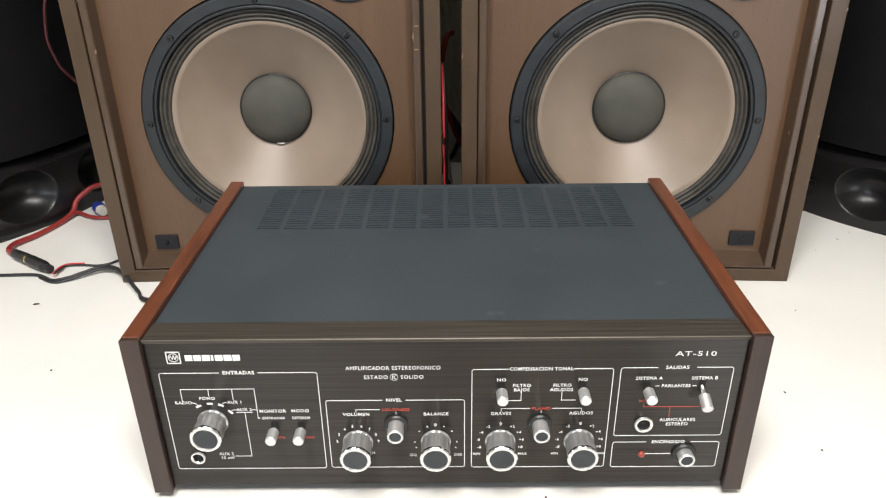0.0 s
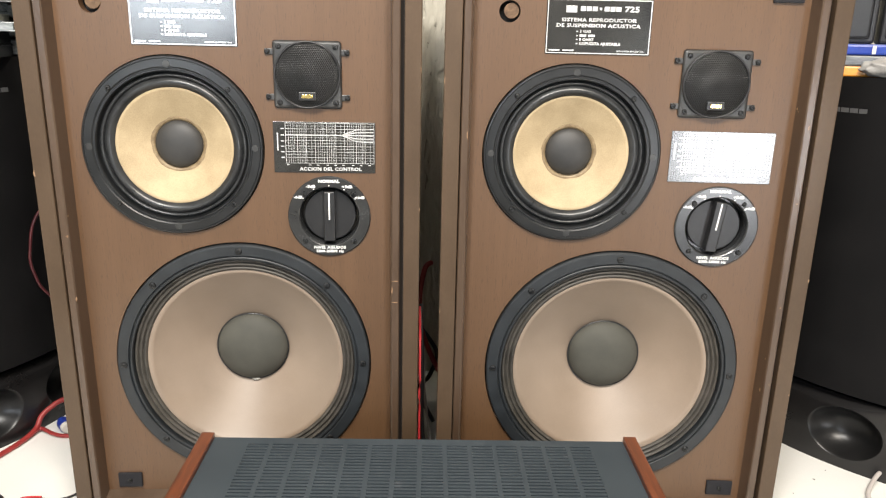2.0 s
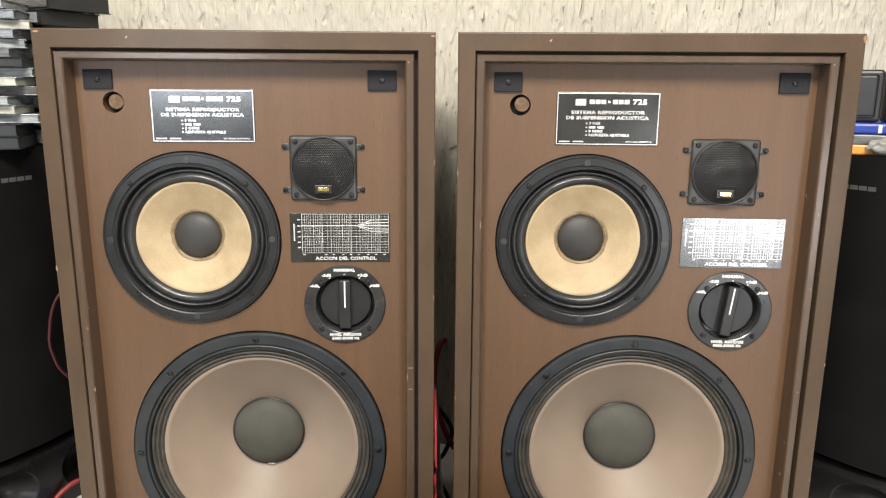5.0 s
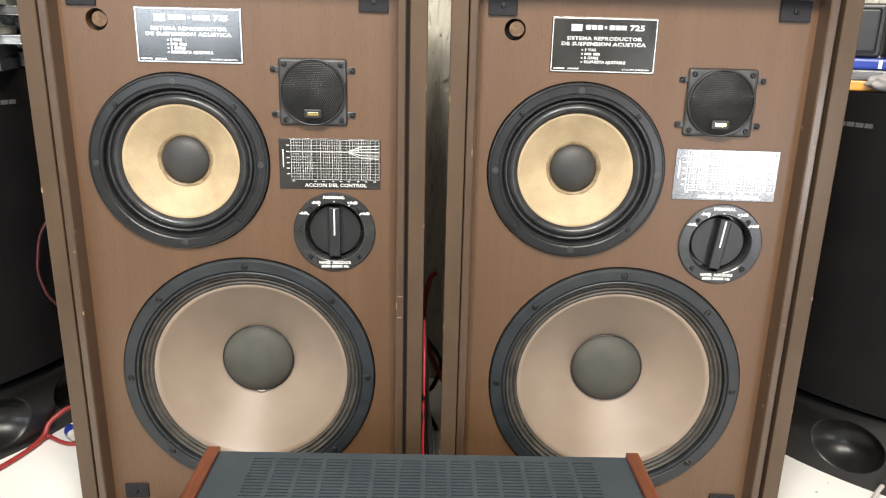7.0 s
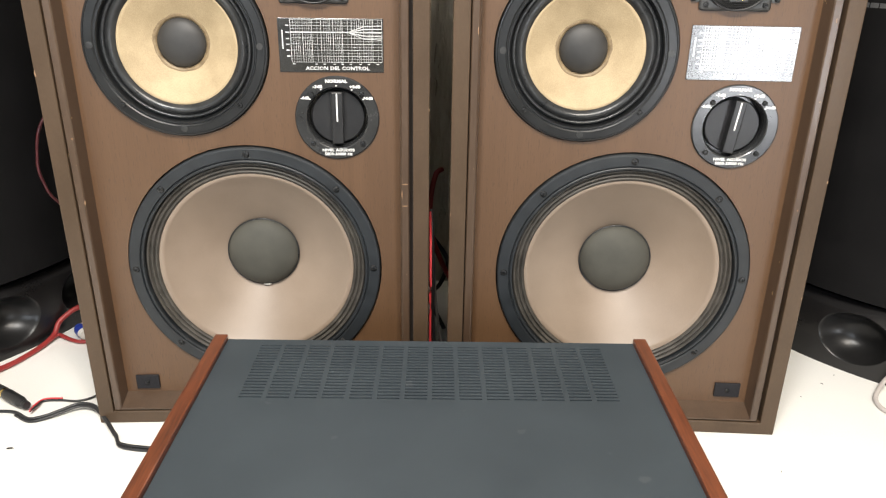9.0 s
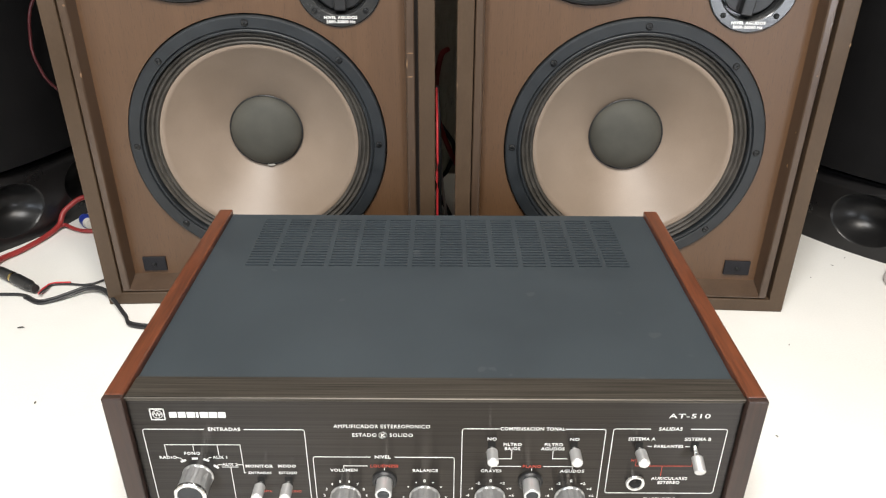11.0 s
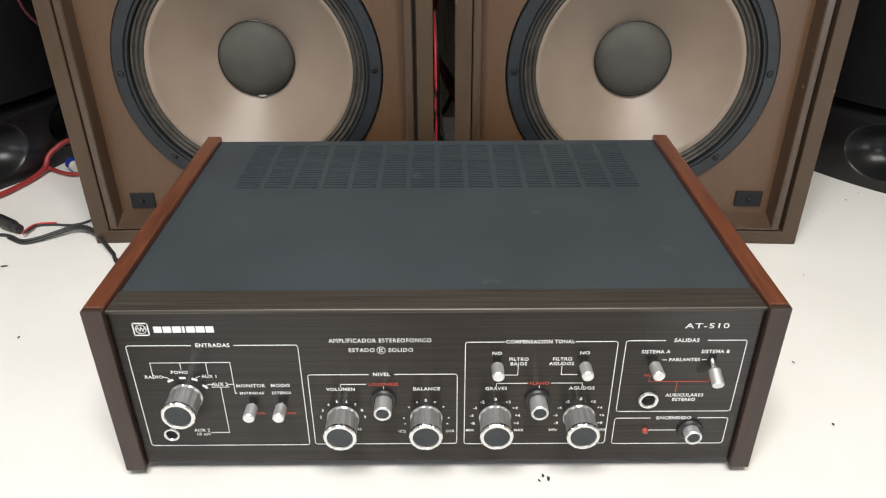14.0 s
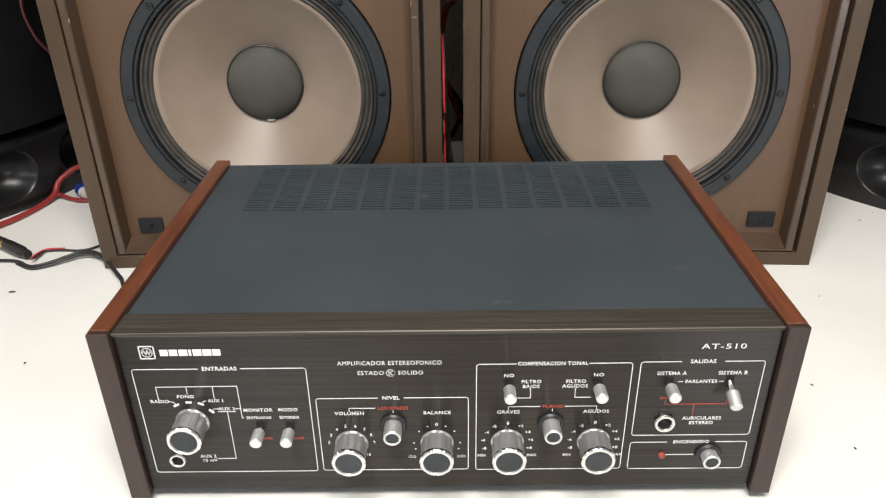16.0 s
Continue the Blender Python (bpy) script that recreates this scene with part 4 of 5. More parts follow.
def nameplate(parent, x0, x1, z0, z1):
    p = part("nameplate", box(x0, x1, BY - 0.0009, BY + 0.0004, z0, z1, 0.0003), PLATE, parent, "black nameplate with silver printing")
    y, cx = BY - 0.0010, (x0 + x1) / 2
    polyline([(x0 + 0.0012, z0 + 0.0012), (x1 - 0.0012, z0 + 0.0012), (x1 - 0.0012, z1 - 0.0012), (x0 + 0.0012, z1 - 0.0012)], y, 0.0009, p, PLATE_INK, True, "border")
    bm = bmesh.new()
    strip(bm, cx - 0.0282, z1 - 0.0095, cx - 0.0242, z1 - 0.0095, y, 0.0062)
    part("badge_block", bm, PLATE_INK, p)
    for k in range(7):
        bm = bmesh.new()
        xk = cx - 0.0155 + k * 0.0055
        strip(bm, xk - 0.0003, z1 - 0.0090, xk + (0.0003 if k != 3 else -0.0002), z1 - 0.0090, y, 0.0042 if k != 3 else 0.0022)
        part("name_block", bm, PLATE_INK, p)
    lettering("725", cx + 0.0300, z1 - 0.0092, y, 0.0050, p, PLATE_INK, wide=1.6, bold=0.06)
    lettering("SISTEMA REPRODUCTOR", cx, z1 - 0.0192, y, 0.0033, p, PLATE_INK, wide=1.62, bold=0.05)
    lettering("DE SUSPENSION ACUSTICA", cx - 0.0005, z1 - 0.0242, y, 0.0033, p, PLATE_INK, wide=1.66, bold=0.05)
    for k, word in enumerate(("3 VIAS", None, "8 OHMS", "RESPUESTA AJUSTABLE")):
        z = z1 - 0.0295 - 0.0037 * k
        bm = bmesh.new()
        strip(bm, cx - 0.0200, z, cx - 0.0196, z, y, 0.0012)
        part("bullet", bm, PLATE_INK, p)
        if word:
            lettering(word, cx - 0.0175, z, y, 0.0026, p, PLATE_INK, wide=1.25, align="LEFT", bold=0.06)
        else:
            word_bar(cx - 0.0175, cx - 0.0012, z, 0.0022, y, p, PLATE_INK, 2)
    word_bar(x0 + 0.0035, x0 + 0.0300, z0 + 0.0036, 0.0013, y, p, PLATE_INK, 2)
    lettering("INDUSTRIA ARGENTINA", x1 - 0.0180, z0 + 0.0036, y, 0.0016, p, PLATE_INK, wide=1.25)
    return p


def response_chart(parent, x0, x1, z0, z1):
    p = part("response_chart", box(x0, x1, BY - 0.0009, BY + 0.0004, z0, z1, 0.0003), PLATE, parent, "black response chart plate with silver grid")
    y = BY - 0.0010
    gx0, gx1, gz0, gz1 = x0 + 0.0120, x1 - 0.0014, z0 + 0.0095, z1 - 0.0012
    bm = bmesh.new()
    lx = lambda f: gx0 + (gx1 - gx0) * math.log10(f / 20) / 3.0
    for dec in (10, 100, 1000, 10000):
        for k in (1, 1.5, 2, 2.5, 3, 3.5, 4, 5, 6, 7, 8, 9):
            f = dec * k
            if 20 <= f <= 20000:
                strip(bm, lx(f), gz0, lx(f), gz1, y, 0.00042 if k in (1, 2, 5) else 0.00024)
    for k in range(15):
        z = gz0 + (gz1 - gz0) * k / 14
        strip(bm, gx0, z, gx1, z, y, 0.00038 if k % 2 == 0 else 0.00016)
    part("chart_grid", bm, PLATE_INK, p)
    zc, xs = gz0 + 0.70 * (gz1 - gz0), gx0 + 0.63 * (gx1 - gx0)
    polyline([(gx0, zc), (xs, zc + 0.0003)], y - 0.0001, 0.0009, p, PLATE_INK, name="response_line")
    for d in (0.0065, 0.0034, 0.0, -0.0034, -0.0065):
        polyline([(xs, zc + 0.0003), (xs + 0.0150, zc + d * 0.9), (gx1 - 0.0010, zc + d)], y - 0.0001, 0.0008, p, PLATE_INK, name="response_line")
    lettering("ACCION DEL CONTROL", (x0 + x1) / 2 + 0.0055, z0 + 0.0036, y, 0.0034, p, PLATE_INK, wide=1.40, bold=0.07)
    for fx in (0.02, 0.27, 0.36, 0.47, 0.56, 0.65, 0.76, 0.85, 0.95):
        word_bar(gx0 + fx * (gx1 - gx0) - 0.0012, gx0 + fx * (gx1 - gx0) + 0.0012, z0 + 0.0077, 0.0009, y, p, PLATE_INK)
    for fz in (0.86, 0.70, 0.55, 0.42, 0.28, 0.14):
        word_bar(gx0 - 0.0045, gx0 - 0.0014, gz0 + fz * (gz1 - gz0), 0.0011, y, p, PLATE_INK)
    bm = bmesh.new()
    strip(bm, x0 + 0.0042, gz0 + 0.013, x0 + 0.0042, gz0 + 0.029, y, 0.0013)
    part("print_bar", bm, PLATE_INK, p)
    return p


def frame_boards(w, h, inner_side, top, bottom, y0, y1, z_low=0.0, bevel=0.0008):
    """Four mitre-less boards that make an upright rectangular frame, joined."""
    bm = box(-w, -inner_side, y0, y1, z_low, h, bevel)
    box(inner_side, w, y0, y1, z_low, h, bevel, bm=bm)
    box(-inner_side, inner_side, y0, y1, h - top, h, bevel, bm=bm)
    box(-inner_side, inner_side, y0, y1, z_low, z_low + bottom, bevel, bm=bm)
    return bm


def loudspeaker(m, label, turn, chips):
    s = thing("loudspeaker", m, label, "loudspeaker", group="pair of loudspeakers")
    W2, H = 0.1835, 0.6105
    bm = bmesh.new()
    e, wi, zt, zl = 0.0014, 0.1672, H - 0.0170, 0.0150
    def loop(x, z0, z1, y):
        return [bm.verts.new(q) for q in ((-x, y, z0), (x, y, z0), (x, y, z1), (-x, y, z1))]
    loops = [loop(W2, 0.0, H, 0.285), loop(W2, 0.0, H, e), loop(W2 - 0.3 * e, 0.3 * e, H - 0.3 * e, 0.3 * e), loop(W2 - e, e, H - e, 0.0), loop(wi + 0.0006, zl - 0.0006, zt + 0.0006, 0.0), loop(wi, zl, zt, 0.0006), loop(wi, zl, zt, 0.285)]
    for a, b in zip(loops, loops[1:] + loops[:1]):
        for k in range(4):
            bm.faces.new((a[k], a[(k + 1) % 4], b[(k + 1) % 4], b[k]))
    shell = part("cabinet", bm, CABINET, s, "brown lacquered cabinet with chipped edges")
    part("back_panel", box(-0.1671, 0.1671, 0.268, 0.280, 0.0151, 0.5934), CABINET, s)
    # Floor of the groove, coloured near-black in place of shade.
    part("groove", frame_boards(0.1671, 0.5934, 0.1600, 0.0075, 0.0015, 0.0095, 0.024, z_low=0.0151, bevel=0), GROOVE_SHADE, s, "groove floor in a near-black that stands for shade")
    # bead with sloped inner faces
    bm = bmesh.new()
    ox, ix, zt, zi, zb, zbi = 0.1648, 0.1568, 0.5905, 0.5838, 0.0162, 0.0185
    def ring(x, z0, z1, y):
        return [bm.verts.new(q) for q in ((-x - 0.0014, y, z0), (x - 0.0014, y, z0), (x - 0.0014, y, z1), (-x - 0.0014, y, z1))]
    rings = [ring(ox, zb, zt, 0.012), ring(ox, zb, zt, 0.0022), ring(ox - 0.001, zb + 0.0006, zt - 0.001, 0.0012), ring(ix + 0.0012, zbi - 0.0006, zi + 0.001, 0.0012),
             ring(ix, zbi, zi, 0.0024), ring(ix - 0.0012, zbi + 0.0095, zi - 0.001, BY + 0.001)]
    for a, b in zip(rings, rings[1:]):
        for k in range(4):
            bm.faces.new((a[k], a[(k + 1) % 4], b[(k + 1) % 4], b[k]))
    part("bead", bm, BEAD, s, "raised brown bead framing the baffle")
    part("baffle", sheet_with_holes(-0.160, 0.158, 0.016, 0.588, [(0.0, 0.1805, 0.1337), (-0.0572, 0.4108, 0.0877), (0.0925, 0.3420, 0.0400), (-0.1235, 0.5443, 0.0100)], BY, 0.012), BAFFLE, s,
         "brown wood-veneer baffle with dark pores")
    part("hole_plug", lathe([(0.0098, 0.010), (0.0072, 0.0095), (0.0070, -0.001), (0, -0.0012)], 28), CORK, s, "raw wooden plug in a hole", m=pose(-0.1218, BY + 0.004, 0.5450))
    # Floors of the gaps and the plug hole; near-black colour stands in for shade.
    part("driver_rebate", lathe([(0.137, 0.0105), (0.128, 0.0105)], 96), HOLLOW_SHADE, s, "near-black ring for the shade in the gap round the bass driver", m=pose(0.0, BY, 0.1805))
    part("driver_rebate", lathe([(0.091, 0.0105), (0.082, 0.0105)], 72), HOLLOW_SHADE, s, "near-black ring for the shade in the gap round the midrange driver", m=pose(-0.0572, BY, 0.4108))
    part("hole_floor", box(-0.1345, -0.1125, BY + 0.011, BY + 0.014, 0.533, 0.556), HOLLOW_SHADE, s)
    for x, z, w, h in chips:
        w, h = w * 0.75, h * 0.75
        y = -0.0001 if abs(x) > 0.1672 else 0.0011
        bm = bmesh.new()
        q = [(x + w * (math.cos(a) + 0.25 * math.cos(3 * a + 20 * z)) * 0.5, z + h * (math.sin(a) + 0.2 * math.sin(2 * a + 40 * x)) * 0.5) for a in [k * math.pi / 5 for k in range(10)]]
        fr = [bm.verts.new((u, y - 0.0001, v)) for u, v in q]
        bk = [bm.verts.new((u, y + 0.0012, v)) for u, v in q]
        bm.faces.new(fr)
        for k in range(10):
            bm.faces.new((fr[k], fr[(k + 1) % 10], bk[(k + 1) % 10], bk[k]))
        part("chip", bm, RAW_WOOD, s, "pale chip in the lacquer")
    woofer(s, 0.0, 0.1805, turn == 0)
    midrange(s, -0.0572, 0.4108)
    tweeter(s, 0.0745, 0.4818)
    level_control(s, 0.0925, 0.3420, turn)
    response_chart(s, 0.0392, 0.1391, 0.3868, 0.4370)
    nameplate(s, -0.0890, 0.0096, 0.5066, 0.5570)
    for x0, x1, z0, z1 in ((-0.1492, -0.1222, 0.5567, 0.5750), (0.1188, 0.1468, 0.5568, 0.5760), (-0.1450, -0.1195, 0.0322, 0.0492), (0.1180, 0.1460, 0.0352, 0.0522)):
        pad = part("fixing_pad", box(x0, x1, BY - 0.0028, BY + 0.0005, z0, z1, 0.0008), BLACK_MATT, s, "black hook-and-loop pad")
        part("pad_screw", SCREW_SMALL, SCREW, pad, m=pose((x0 + x1) / 2, BY - 0.0026, (z0 + z1) / 2))
    return s


loudspeaker(pose(-0.1870, 0.3398, 0, 0, 0, 2.5), "brown three-way loudspeaker with level knob pointing straight up", 0,
            [(0.1590, 0.2795, 0.0075, 0.0016), (0.1588, 0.2565, 0.0075, 0.0016), (0.1560, 0.2690, 0.0016, 0.012), (-0.1825, 0.3865, 0.0022, 0.0080), (-0.1600, 0.3250, 0.0030, 0.0030), (-0.1585, 0.2600, 0.0022, 0.0060),
             (0.1828, 0.3550, 0.0014, 0.0040), (-0.1790, 0.6075, 0.0070, 0.0030), (0.1810, 0.6070, 0.0050, 0.0030), (0.1828, 0.4900, 0.0012, 0.0070), (-0.0300, 0.6100, 0.0090, 0.0012), (0.0500, 0.0080, 0.0030, 0.0020)])
loudspeaker(pose(0.2003, 0.3321, 0, 0, 0, -2.98), "brown three-way loudspeaker with its level knob slightly turned", 7,
            [(0.1820, 0.6060, 0.0040, 0.0090), (0.1600, 0.4450, 0.0018, 0.0050), (0.1600, 0.3720, 0.0024, 0.0020), (0.1826, 0.2950, 0.0016, 0.0050), (0.1600, 0.2650, 0.0018, 0.0026), (-0.1826, 0.4800, 0.0012, 0.0080),
             (-0.1600, 0.4300, 0.0014, 0.0090), (0.1822, 0.1700, 0.0016, 0.0030), (0.0900, 0.6098, 0.0120, 0.0012), (-0.1826, 0.2500, 0.0012, 0.0050)])


# ---- the black towers behind ----
def tower(m, label):
    """A slim tower with a bowed front, a glossy base and two flared ports in it. Front along -y."""
    s = thing("tower_speaker", m, label, "tower speaker", group="black towers")
    hw, deep, bow = 0.125, 0.30, 0.020
    plan = [(hw * u, -bow * (1 - u * u)) for u in [-1 + k / 10 for k in range(21)]] + [(hw, deep), (-hw, deep)]

    def prism(z0, z1, inset=0.0):
        bm = bmesh.new()
        sc = 1 - inset / hw
        lo, hi = ([bm.verts.new((x * sc, y * sc + inset, z)) for x, y in plan] for z in (z0, z1))
        for k in range(len(plan)):
            bm.faces.new((lo[k], lo[(k + 1) % len(plan)], hi[(k + 1) % len(plan)], hi[k]))
        bm.faces.new(lo), bm.faces.new(hi)
        return bm
    part("cabinet", prism(0.1000, 0.485, 0.0), TOWER, s, "matt black cabinet")
    part("seam", prism(0.0985, 0.1001, 0.0025), HOLLOW_SHADE, s)
    # base front with two oval openings that run into bowls
    bm = bmesh.new()
    z0, z1, px, pz, rx, rz, n = 0.0, 0.0984, 0.0610, 0.0480, 0.0440, 0.0345, 40
    def on(x, z):
        return bm.verts.new((x, -bow * (1 - (x / hw) ** 2) - 0.0015, z))
    outer = [on(-hw + hw * k / 10, z0) for k in range(21)] + [on(hw - hw * k / 10, z1) for k in range(21)]
    rims = [[on(sx * px + rx * math.cos(2 * math.pi * k / n), pz + rz * math.sin(2 * math.pi * k / n)) for k in range(n)] for sx in (-1, 1)]
    edges = [bm.edges.new((lp[k], lp[(k + 1) % len(lp)])) for lp in (outer, *rims) for k in range(len(lp))]
    bmesh.ops.triangle_fill(bm, edges=edges, use_beauty=True)
    low = [bm.verts.new((x, deep, z)) for x, z in ((-hw, z0), (hw, z0), (hw, z1), (-hw, z1))]
    bm.faces.new((outer[0], low[0], low[3], outer[-1]))
    bm.faces.new((outer[20], outer[21], low[2], low[1]))
    bm.faces.new(outer[:21] + [low[1], low[0]])
    bm.faces.new(outer[21:] + [low[3], low[2]])
    base = part("base", bm, TOWER_BASE, s, "glossy black base section")
    for sx in (-1, 1):
        bm = bmesh.new()
        rings = []
        for f, d in ((1.0, 0.0), (0.985, 0.0004), (0.95, 0.0024), (0.90, 0.0062), (0.82, 0.0120), (0.72, 0.0180), (0.58, 0.0240), (0.42, 0.0285), (0.22, 0.031)):
            ring = []
            for k in range(n):
                a = 2 * math.pi * k / n
                x = sx * px + f * rx * math.cos(a)
                ring.append(bm.verts.new((x, -bow * (1 - (x / hw) ** 2) - 0.0015 + d, pz + f * rz * math.sin(a))))
            rings.append(ring)
        for a, b in zip(rings, rings[1:]):
            for k in range(n):
                bm.faces.new((a[k], a[(k + 1) % n], b[(k + 1) % n], b[k]))
        bm.faces.new(rings[-1])
        part("port", bm, PORT, base, "flared glossy bass port", smooth=True)
    bm = bmesh.new()
    for k in range(4):
        strip(bm, -0.0155 + k * 0.0105, 0.447, -0.0155 + k * 0.0105 + 0.0040, 0.447, -bow - 0.0004, 0.0052)
    part("badge", bm, TOWER_INK, s, "dim silver maker's mark")
    return s


tower(pose(0.4985, 0.509, 0, 0, 0, -55.0) @ pose(0, 0.018, 0), "tall black tower speaker with glossy ported base")
tower(pose(-0.516, 0.532, 0, 0, 0, 66.0) @ pose(0, 0.018, 0), "tall black tower speaker with disc cases piled on top")


# ---- things on the towers ----
def disc_case(x, y, z, turn, h, body, label, sx=0.142, sy=0.125):
    c = thing("disc_case", pose(x, y, z, 0, 0, turn), label, "disc case", group="pile of disc cases")
    part("tray", box(-sx / 2 + 0.002, sx / 2 - 0.002, -sy / 2 + 0.001, sy / 2 - 0.001, 0.0010, h - 0.0014, 0.0004), body, c)
    part("cover", box(-sx / 2, sx / 2, -sy / 2, sy / 2, h - 0.0016, h - 0.0002, 0.0004), (CASE_GREY if body is CASE_GREY else CASE_CLEAR) if body is not BLACK else CASE_BLACK, c)
    part("back", box(-sx / 2, sx / 2, -sy / 2, sy / 2, 0.0, 0.0012, 0.0004), (CASE_GREY if body is CASE_GREY else CASE_CLEAR) if body is not BLACK else CASE_BLACK, c)
    return c


rng = random.Random(4)
z = 0.4852
kinds = [(BLACK, "black plastic video case"), (BLACK, "black plastic video case"), (CASE_CLEAR, "clear jewel case with pale edge"), (CASE_PAPER, "jewel case with printed cream inlay"),
         (CASE_CLEAR, "clear jewel case with pale edge"), (CASE_GREY, "smoked grey jewel case"), (CASE_PAPER, "jewel case with printed cream inlay"), (CASE_CLEAR, "clear jewel case with pale edge"),
         (BLACK, "black plastic disc case"), (CASE_GREY, "smoked grey jewel case"), (CASE_CLEAR, "clear jewel case with pale edge"), (CASE_GREY, "smoked grey jewel case"),
         (CASE_PAPER, "jewel case with printed cream inlay"), (CASE_GREY, "smoked grey jewel case"), (CASE_CLEAR, "clear jewel case with pale edge")]
for k, (body, label) in enumerate(kinds):
    h = 0.0145 if k < 2 else 0.0104
    disc_case(-0.568 + rng.uniform(-0.006, 0.006), 0.560 + rng.uniform(-0.008, 0.008), z, 14 + rng.uniform(-11, 11), h, body, label)
    z += h + 0.0003
z2 = 0.4852
for k, h in enumerate((0.0215, 0.0215, 0.0190, 0.0215, 0.0215, 0.0190, 0.0185, 0.0180, 0.0230)):
    top = k == 8
    c = disc_case(-0.4940 + rng.uniform(-0.003, 0.003) + (0.004 if top else -0.008), 0.6200 + rng.uniform(-0.003, 0.003), z2, -27 + rng.uniform(-2, 2), h, BLACK, "thick black plastic disc case with pale spine", 0.107, 0.084)
    part("spine_label", box(-0.046, 0.046, -0.0424, -0.0418, 0.003, h - 0.003, 0.0), CASE_GREY if top else CASE_CLEAR, c, "smoked printed spine")
    z2 += h + 0.0002

amber = thing("storage_box", pose(0.505, 0.548, 0.4852, 0, 0, -28), "amber plastic box lying on the black tower", "box")
part("tray", box(-0.045, 0.045, -0.035, 0.035, 0.0, 0.012, 0.002), AMBER, amber)
part("cover", box(-0.046, 0.046, -0.036, 0.036, 0.0122, 0.024, 0.002), CASE_GREY, amber, "smoked cover")
blue = thing("folder", pose(0.535, 0.56, 0.5095, 0, 0, -20), "blue plastic folder lying flat", "folder")
part("cover", box(-0.09, 0.09, -0.055, 0.055, 0.0, 0.0125, 0.003), BLUE, blue)
part("label_strip", box(-0.002, 0.002, -0.0554, -0.0550, 0.0015, 0.011), WHITE_PLASTIC, blue, "white strip")
for x, y, turn in ((0.500, 0.567, -24), (0.577, 0.535, -20)):
    c = thing("cassette_case", pose(x, y, 0.5222, 0, 0, turn), "black plastic case standing on a blue folder", "case", group="black cases")
    part("shell", box(-0.040, 0.040, -0.018, 0.018, 0.0, 0.062, 0.004, segments=3), BLACK, c)
    part("lid_panel", box(-0.034, 0.034, -0.0192, -0.0175, 0.006, 0.056, 0.003), BLACK, c, "raised black panel")
bm = bmesh.new()
bmesh.ops.create_icosphere(bm, subdivisions=4, radius=1.0)
for v_ in bm.verts:
    q = v_.co
    f = 1 + 0.25 * noise.noise(q * 2.2) + 0.1 * noise.noise(q * 6)
    v_.co = Vector((q.x * 0.030 * f, q.y * 0.014 * f, q.z * 0.011 * f))
tagged(part("putty_lump", bm, CLOUDY, m=pose(0.530, 0.498, 0.4965), smooth=True), "cloudy grey plastic lump lying on the black tower", "lump")


# ---- cables and crumbs on the worktop ----
def cable(name, pts, r, material, label, group=""):
    return tagged(part(name, tube(pts, r), material, smooth=True), label, "cable", group)


cable("black_cable", [(-0.7000, 0.3450, 0.0020), (-0.6000, 0.3500, 0.0020), (-0.5210, 0.3490, 0.0020), (-0.4950, 0.3500, 0.0020), (-0.4740, 0.3480, 0.0020), (-0.4530, 0.3360, 0.0020), (-0.4370, 0.3400, 0.0030), (-0.4210, 0.3500, 0.0050), (-0.4050, 0.3590, 0.0070), (-0.3860, 0.3540, 0.0080), (-0.3640, 0.3310, 0.0080), (-0.3420, 0.3050, 0.0050), (-0.3250, 0.2890, 0.0030), (-0.2500, 0.2850, 0.0020), (-0.1900, 0.3000, 0.0020)], 0.0019, WIRE_BLACK,
      "thin black twin cable lying on the worktop")
cable("black_cable", [(-0.4720, 0.3435, 0.0017), (-0.4510, 0.3315, 0.0017), (-0.4350, 0.3355, 0.0027), (-0.4190, 0.3455, 0.0047), (-0.4030, 0.3545, 0.0067), (-0.3840, 0.3495, 0.0077), (-0.3620, 0.3265, 0.0077), (-0.3400, 0.3005, 0.0047), (-0.3230, 0.2845, 0.0027), (-0.2480, 0.2805, 0.0017), (-0.1880, 0.2955, 0.0017)], 0.0015, WIRE_BLACK,
      "thin black cable beside the amplifier")
cable("red_wire", [(-0.4550, 0.3450, 0.0060), (-0.4570, 0.3620, 0.0040), (-0.4530, 0.3750, 0.0020), (-0.4340, 0.3770, 0.0020)], 0.0014, WIRE_RED, "thin red wire from the plug")
cable("black_wire", [(-0.4550, 0.3450, 0.0060), (-0.4540, 0.3590, 0.0040), (-0.4530, 0.3715, 0.0020), (-0.4340, 0.3735, 0.0020), (-0.4130, 0.3725, 0.0020), (-0.3960, 0.3855, 0.0020), (-0.3750, 0.4300, 0.0020)], 0.0013, WIRE_BLACK, "thin black wire leading behind the loudspeaker")
cable("red_cable", [(-0.528, 0.397, 0.007), (-0.540, 0.407, 0.006), (-0.543, 0.427, 0.005), (-0.529, 0.455, 0.004), (-0.517, 0.492, 0.004), (-0.511, 0.518, 0.008), (-0.509, 0.531, 0.019), (-0.502, 0.541, 0.026), (-0.488, 0.556, 0.032), (-0.450, 0.585, 0.030), (-0.42, 0.60, 0.02)], 0.0035, WIRE_DARKRED, "dark red cable looping round the black tower")
cable("red_cable", [(-0.515, 0.506, 0.004), (-0.508, 0.522, 0.006), (-0.498, 0.519, 0.005), (-0.486, 0.513, 0.004), (-0.468, 0.508, 0.004), (-0.43, 0.515, 0.004), (-0.40, 0.54, 0.004)], 0.0026, WIRE_DARKRED, "red cable loop beside the cabinet")
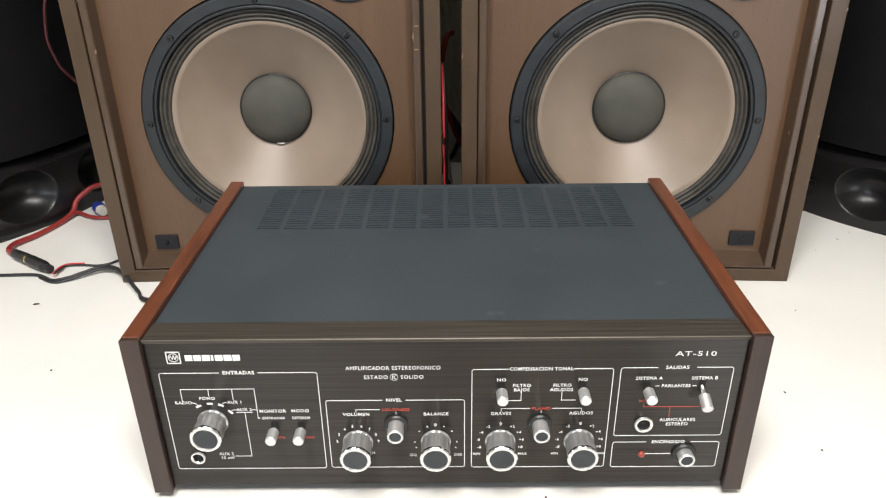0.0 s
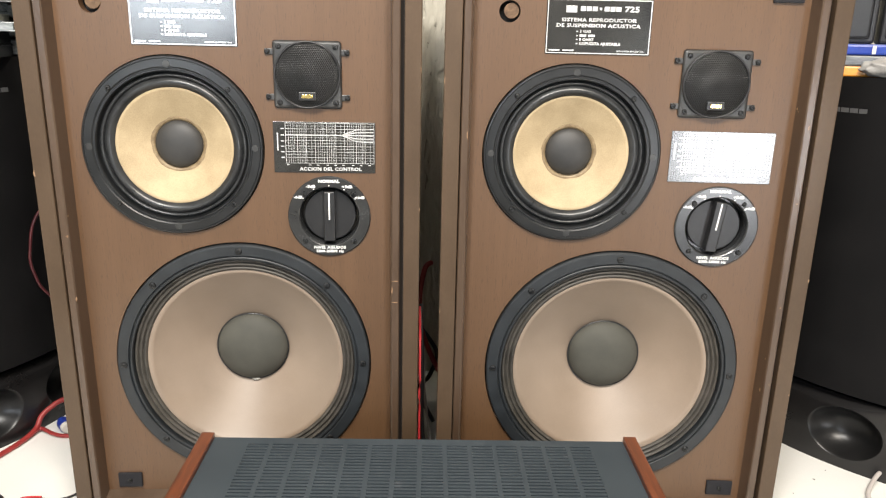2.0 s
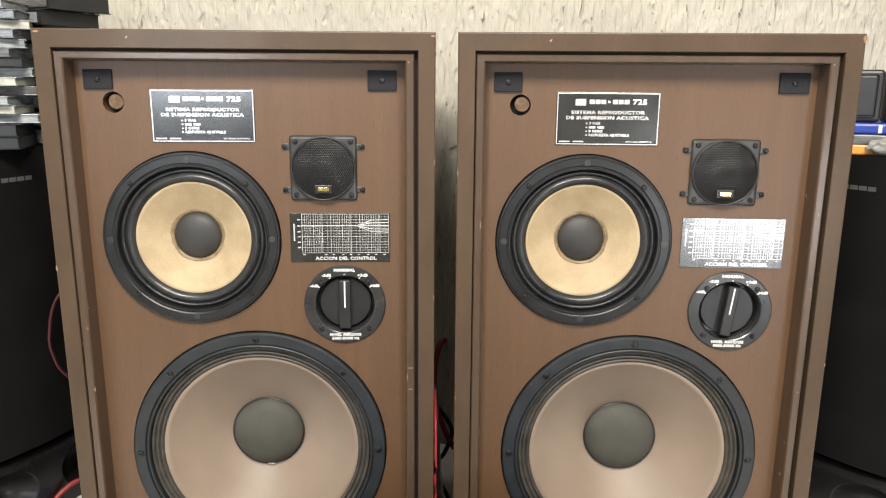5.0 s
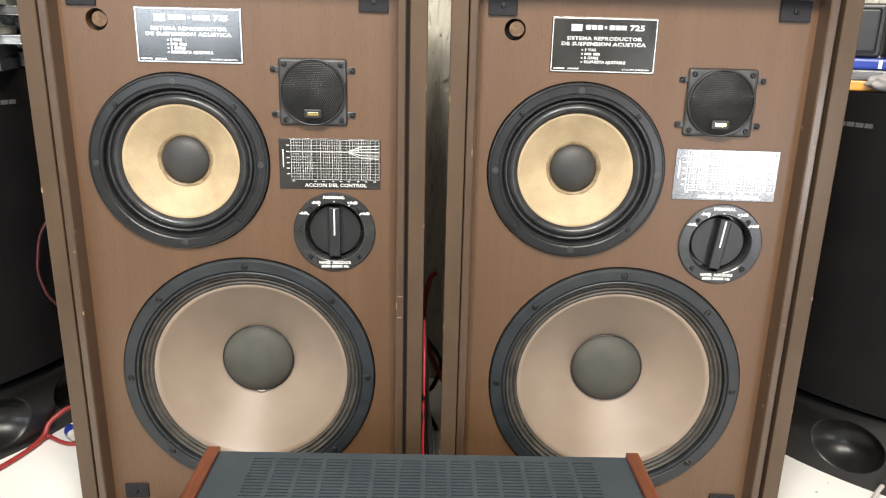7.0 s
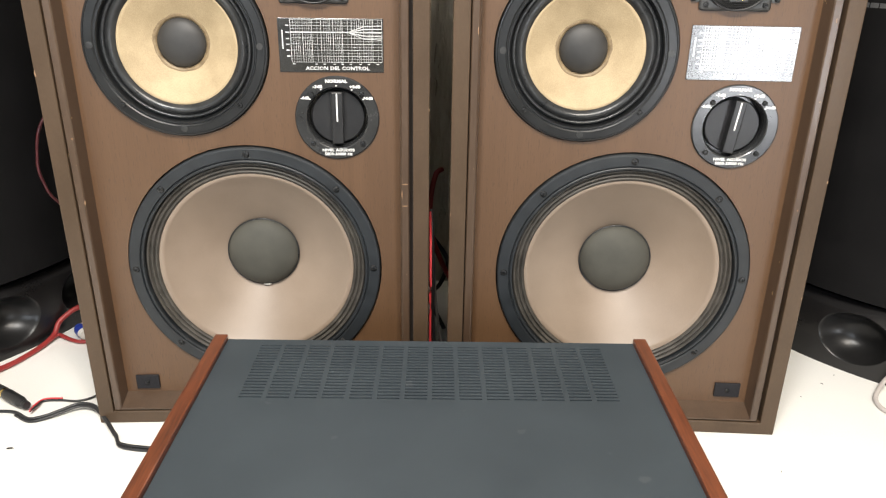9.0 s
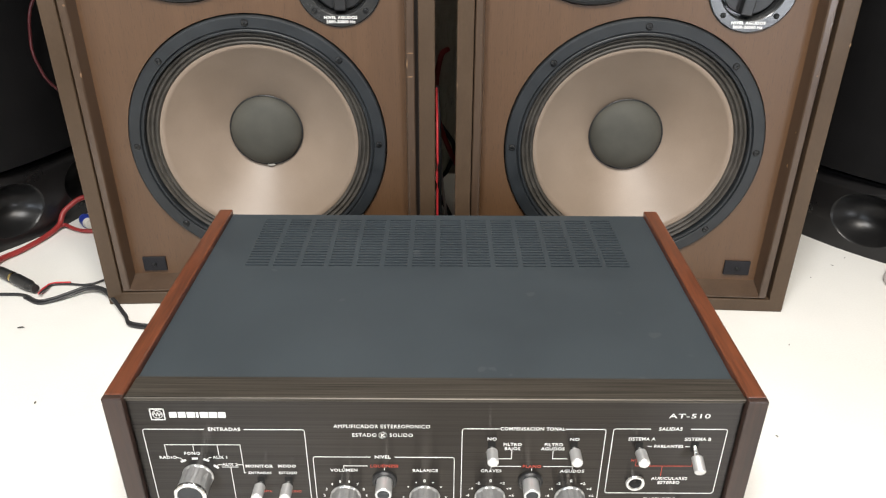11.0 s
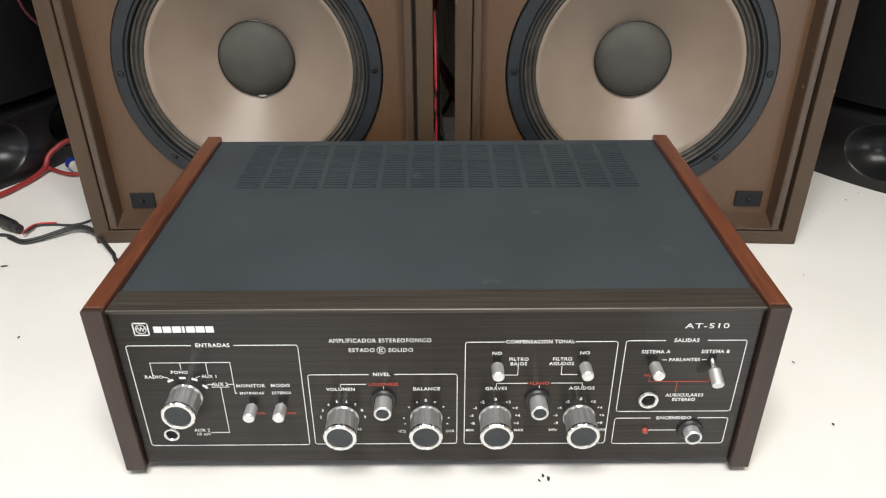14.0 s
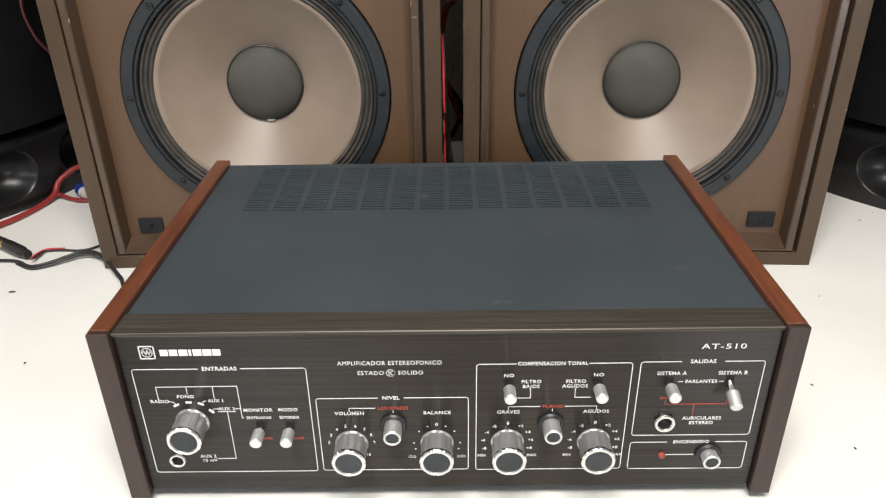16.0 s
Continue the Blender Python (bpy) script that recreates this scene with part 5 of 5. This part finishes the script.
cable("red_cable", [(-0.385, 0.665, 0.36), (-0.44, 0.60, 0.335), (-0.484, 0.548, 0.298), (-0.4985, 0.540, 0.247), (-0.496, 0.540, 0.215), (-0.486, 0.550, 0.185), (-0.45, 0.60, 0.12), (-0.41, 0.64, 0.05),
                    (-0.395, 0.66, 0.004), (-0.37, 0.67, 0.003)], 0.0019, WIRE_MAROON, "dark red cable bulging from behind the cabinet")

plug = thing("audio_plug", pose(-0.5285, 0.3965, 0.0075, 0, 0, -33), "black audio plug with a gold ring, on the worktop", "plug")
R90 = pose(0, 0, 0, 0, 0, 90)
part("grip", lathe([(0, 0.0), (0.0035, 0.0), (0.0058, -0.004), (0.0062, -0.016), (0.0066, -0.030), (0.0040, -0.0315), (0, -0.0315)], 24), BLACK, plug, m=R90, smooth=False)
part("ring", lathe([(0.0042, -0.0305), (0.0060, -0.0312), (0.0060, -0.0350), (0.0042, -0.0360)], 24), BRASS, plug, "gold-plated ring", m=R90)
part("body", lathe([(0, -0.035), (0.0066, -0.0355), (0.0070, -0.040), (0.0066, -0.066), (0.0045, -0.073), (0, -0.073)], 24), BLACK, plug, m=R90)
part("sleeve", lathe([(0.0046, -0.0725), (0.0050, -0.0735), (0.0046, -0.0785), (0, -0.0785)], 20), BLACK, plug, "black rubber sleeve", m=R90)

blue_plug = thing("blue_plug", pose(-0.474, 0.524, 0.0085, 0, 0, 40), "small blue and white plug behind the cabinet", "plug")
part("grip", lathe([(0, 0.0), (0.0080, 0.0), (0.0085, 0.012), (0.006, 0.020), (0, 0.020)], 20), BLUE, blue_plug)
part("tip", lathe([(0, -0.008), (0.0060, -0.008), (0.0075, 0.0), (0, 0.0)], 20), WHITE_PLASTIC, blue_plug, "white tip")

cable("grey_cable", [(0.68, 0.47, 0.004), (0.61, 0.455, 0.012), (0.572, 0.430, 0.012), (0.545, 0.405, 0.006), (0.534, 0.385, 0.003), (0.540, 0.362, 0.003), (0.58, 0.335, 0.003), (0.66, 0.32, 0.003)], 0.0028,
      WIRE_GREY, "grey cable curving in front of the black tower")

# between the cabinets
cable("red_wire", [(-0.0030, 0.42, 0.225), (-0.0018, 0.372, 0.195), (-0.0017, 0.366, 0.12), (-0.0016, 0.364, 0.06), (-0.0012, 0.362, 0.01), (0.000, 0.358, 0.0025), (0.003, 0.335, 0.0025)], 0.0014, WIRE_RED, "bright red wire hanging between the cabinets",
      "wires between the cabinets")
cable("red_wire", [(0.000, 0.41, 0.085), (0.002, 0.40, 0.05), (0.005, 0.39, 0.025), (0.009, 0.38, 0.003), (0.012, 0.36, 0.0025)], 0.0013, WIRE_RED, "bright red wire slanting between the cabinets", "wires between the cabinets")
cable("black_wire", [(-0.002, 0.43, 0.225), (0.0008, 0.405, 0.17), (0.0012, 0.40, 0.10), (0.004, 0.40, 0.06), (0.010, 0.40, 0.02), (0.013, 0.39, 0.003)], 0.0020, WIRE_BLACK, "black wire between the cabinets",
      "wires between the cabinets")
cable("grey_wire", [(0.001, 0.50, 0.14), (0.0035, 0.48, 0.09), (0.010, 0.46, 0.045), (0.016, 0.445, 0.003)], 0.0018, WIRE_GREY, "thin grey wire between the cabinets", "wires between the cabinets")
cable("dark_cable", [(0.010, 0.56, 0.235), (0.002, 0.55, 0.23), (-0.004, 0.54, 0.20), (-0.003, 0.53, 0.16), (0.010, 0.53, 0.12), (0.022, 0.54, 0.09)], 0.0034, WIRE_DARKRED, "dark red cable in the gap behind",
      "wires between the cabinets")
cable("black_wire", [(-0.008, 0.58, 0.14), (0.006, 0.575, 0.125), (0.020, 0.57, 0.10), (0.010, 0.565, 0.07), (-0.004, 0.56, 0.05), (0.016, 0.56, 0.003)], 0.003, WIRE_BLACK, "black cable tangled in the gap",
      "wires between the cabinets")

# crumbs and chips on the worktop
bm = bmesh.new()
rng = random.Random(9)
for x, y, s in ((0.073, -0.001, 0.0022), (0.0765, -0.004, 0.0028), (0.070, -0.0055, 0.0018), (0.298, 0.048, 0.0020), (-0.447, 0.285, 0.0042), (-0.372, 0.163, 0.0022), (0.2989, 0.1221, 0.0019), (0.3663, 0.2599, 0.0015), (0.490, 0.43, 0.0022), (0.515, 0.45, 0.0016), (0.45, 0.40, 0.0014)):
    q = bmesh.ops.create_icosphere(bm, subdivisions=1, radius=s)["verts"]
    a = rng.uniform(0, 3.14)
    for v_ in q:
        u = v_.co.copy()
        f = rng.uniform(0.75, 1.15)
        v_.co = Vector((x + f * (u.x * math.cos(a) - 0.45 * u.y * math.sin(a)), y + f * (u.x * math.sin(a) + 0.45 * u.y * math.cos(a)), 0.0003 + abs(u.z) * 0.25))
tagged(part("crumbs", bm, CHIP), "small dark crumbs scattered on the white worktop", "crumbs", kind="stuff")
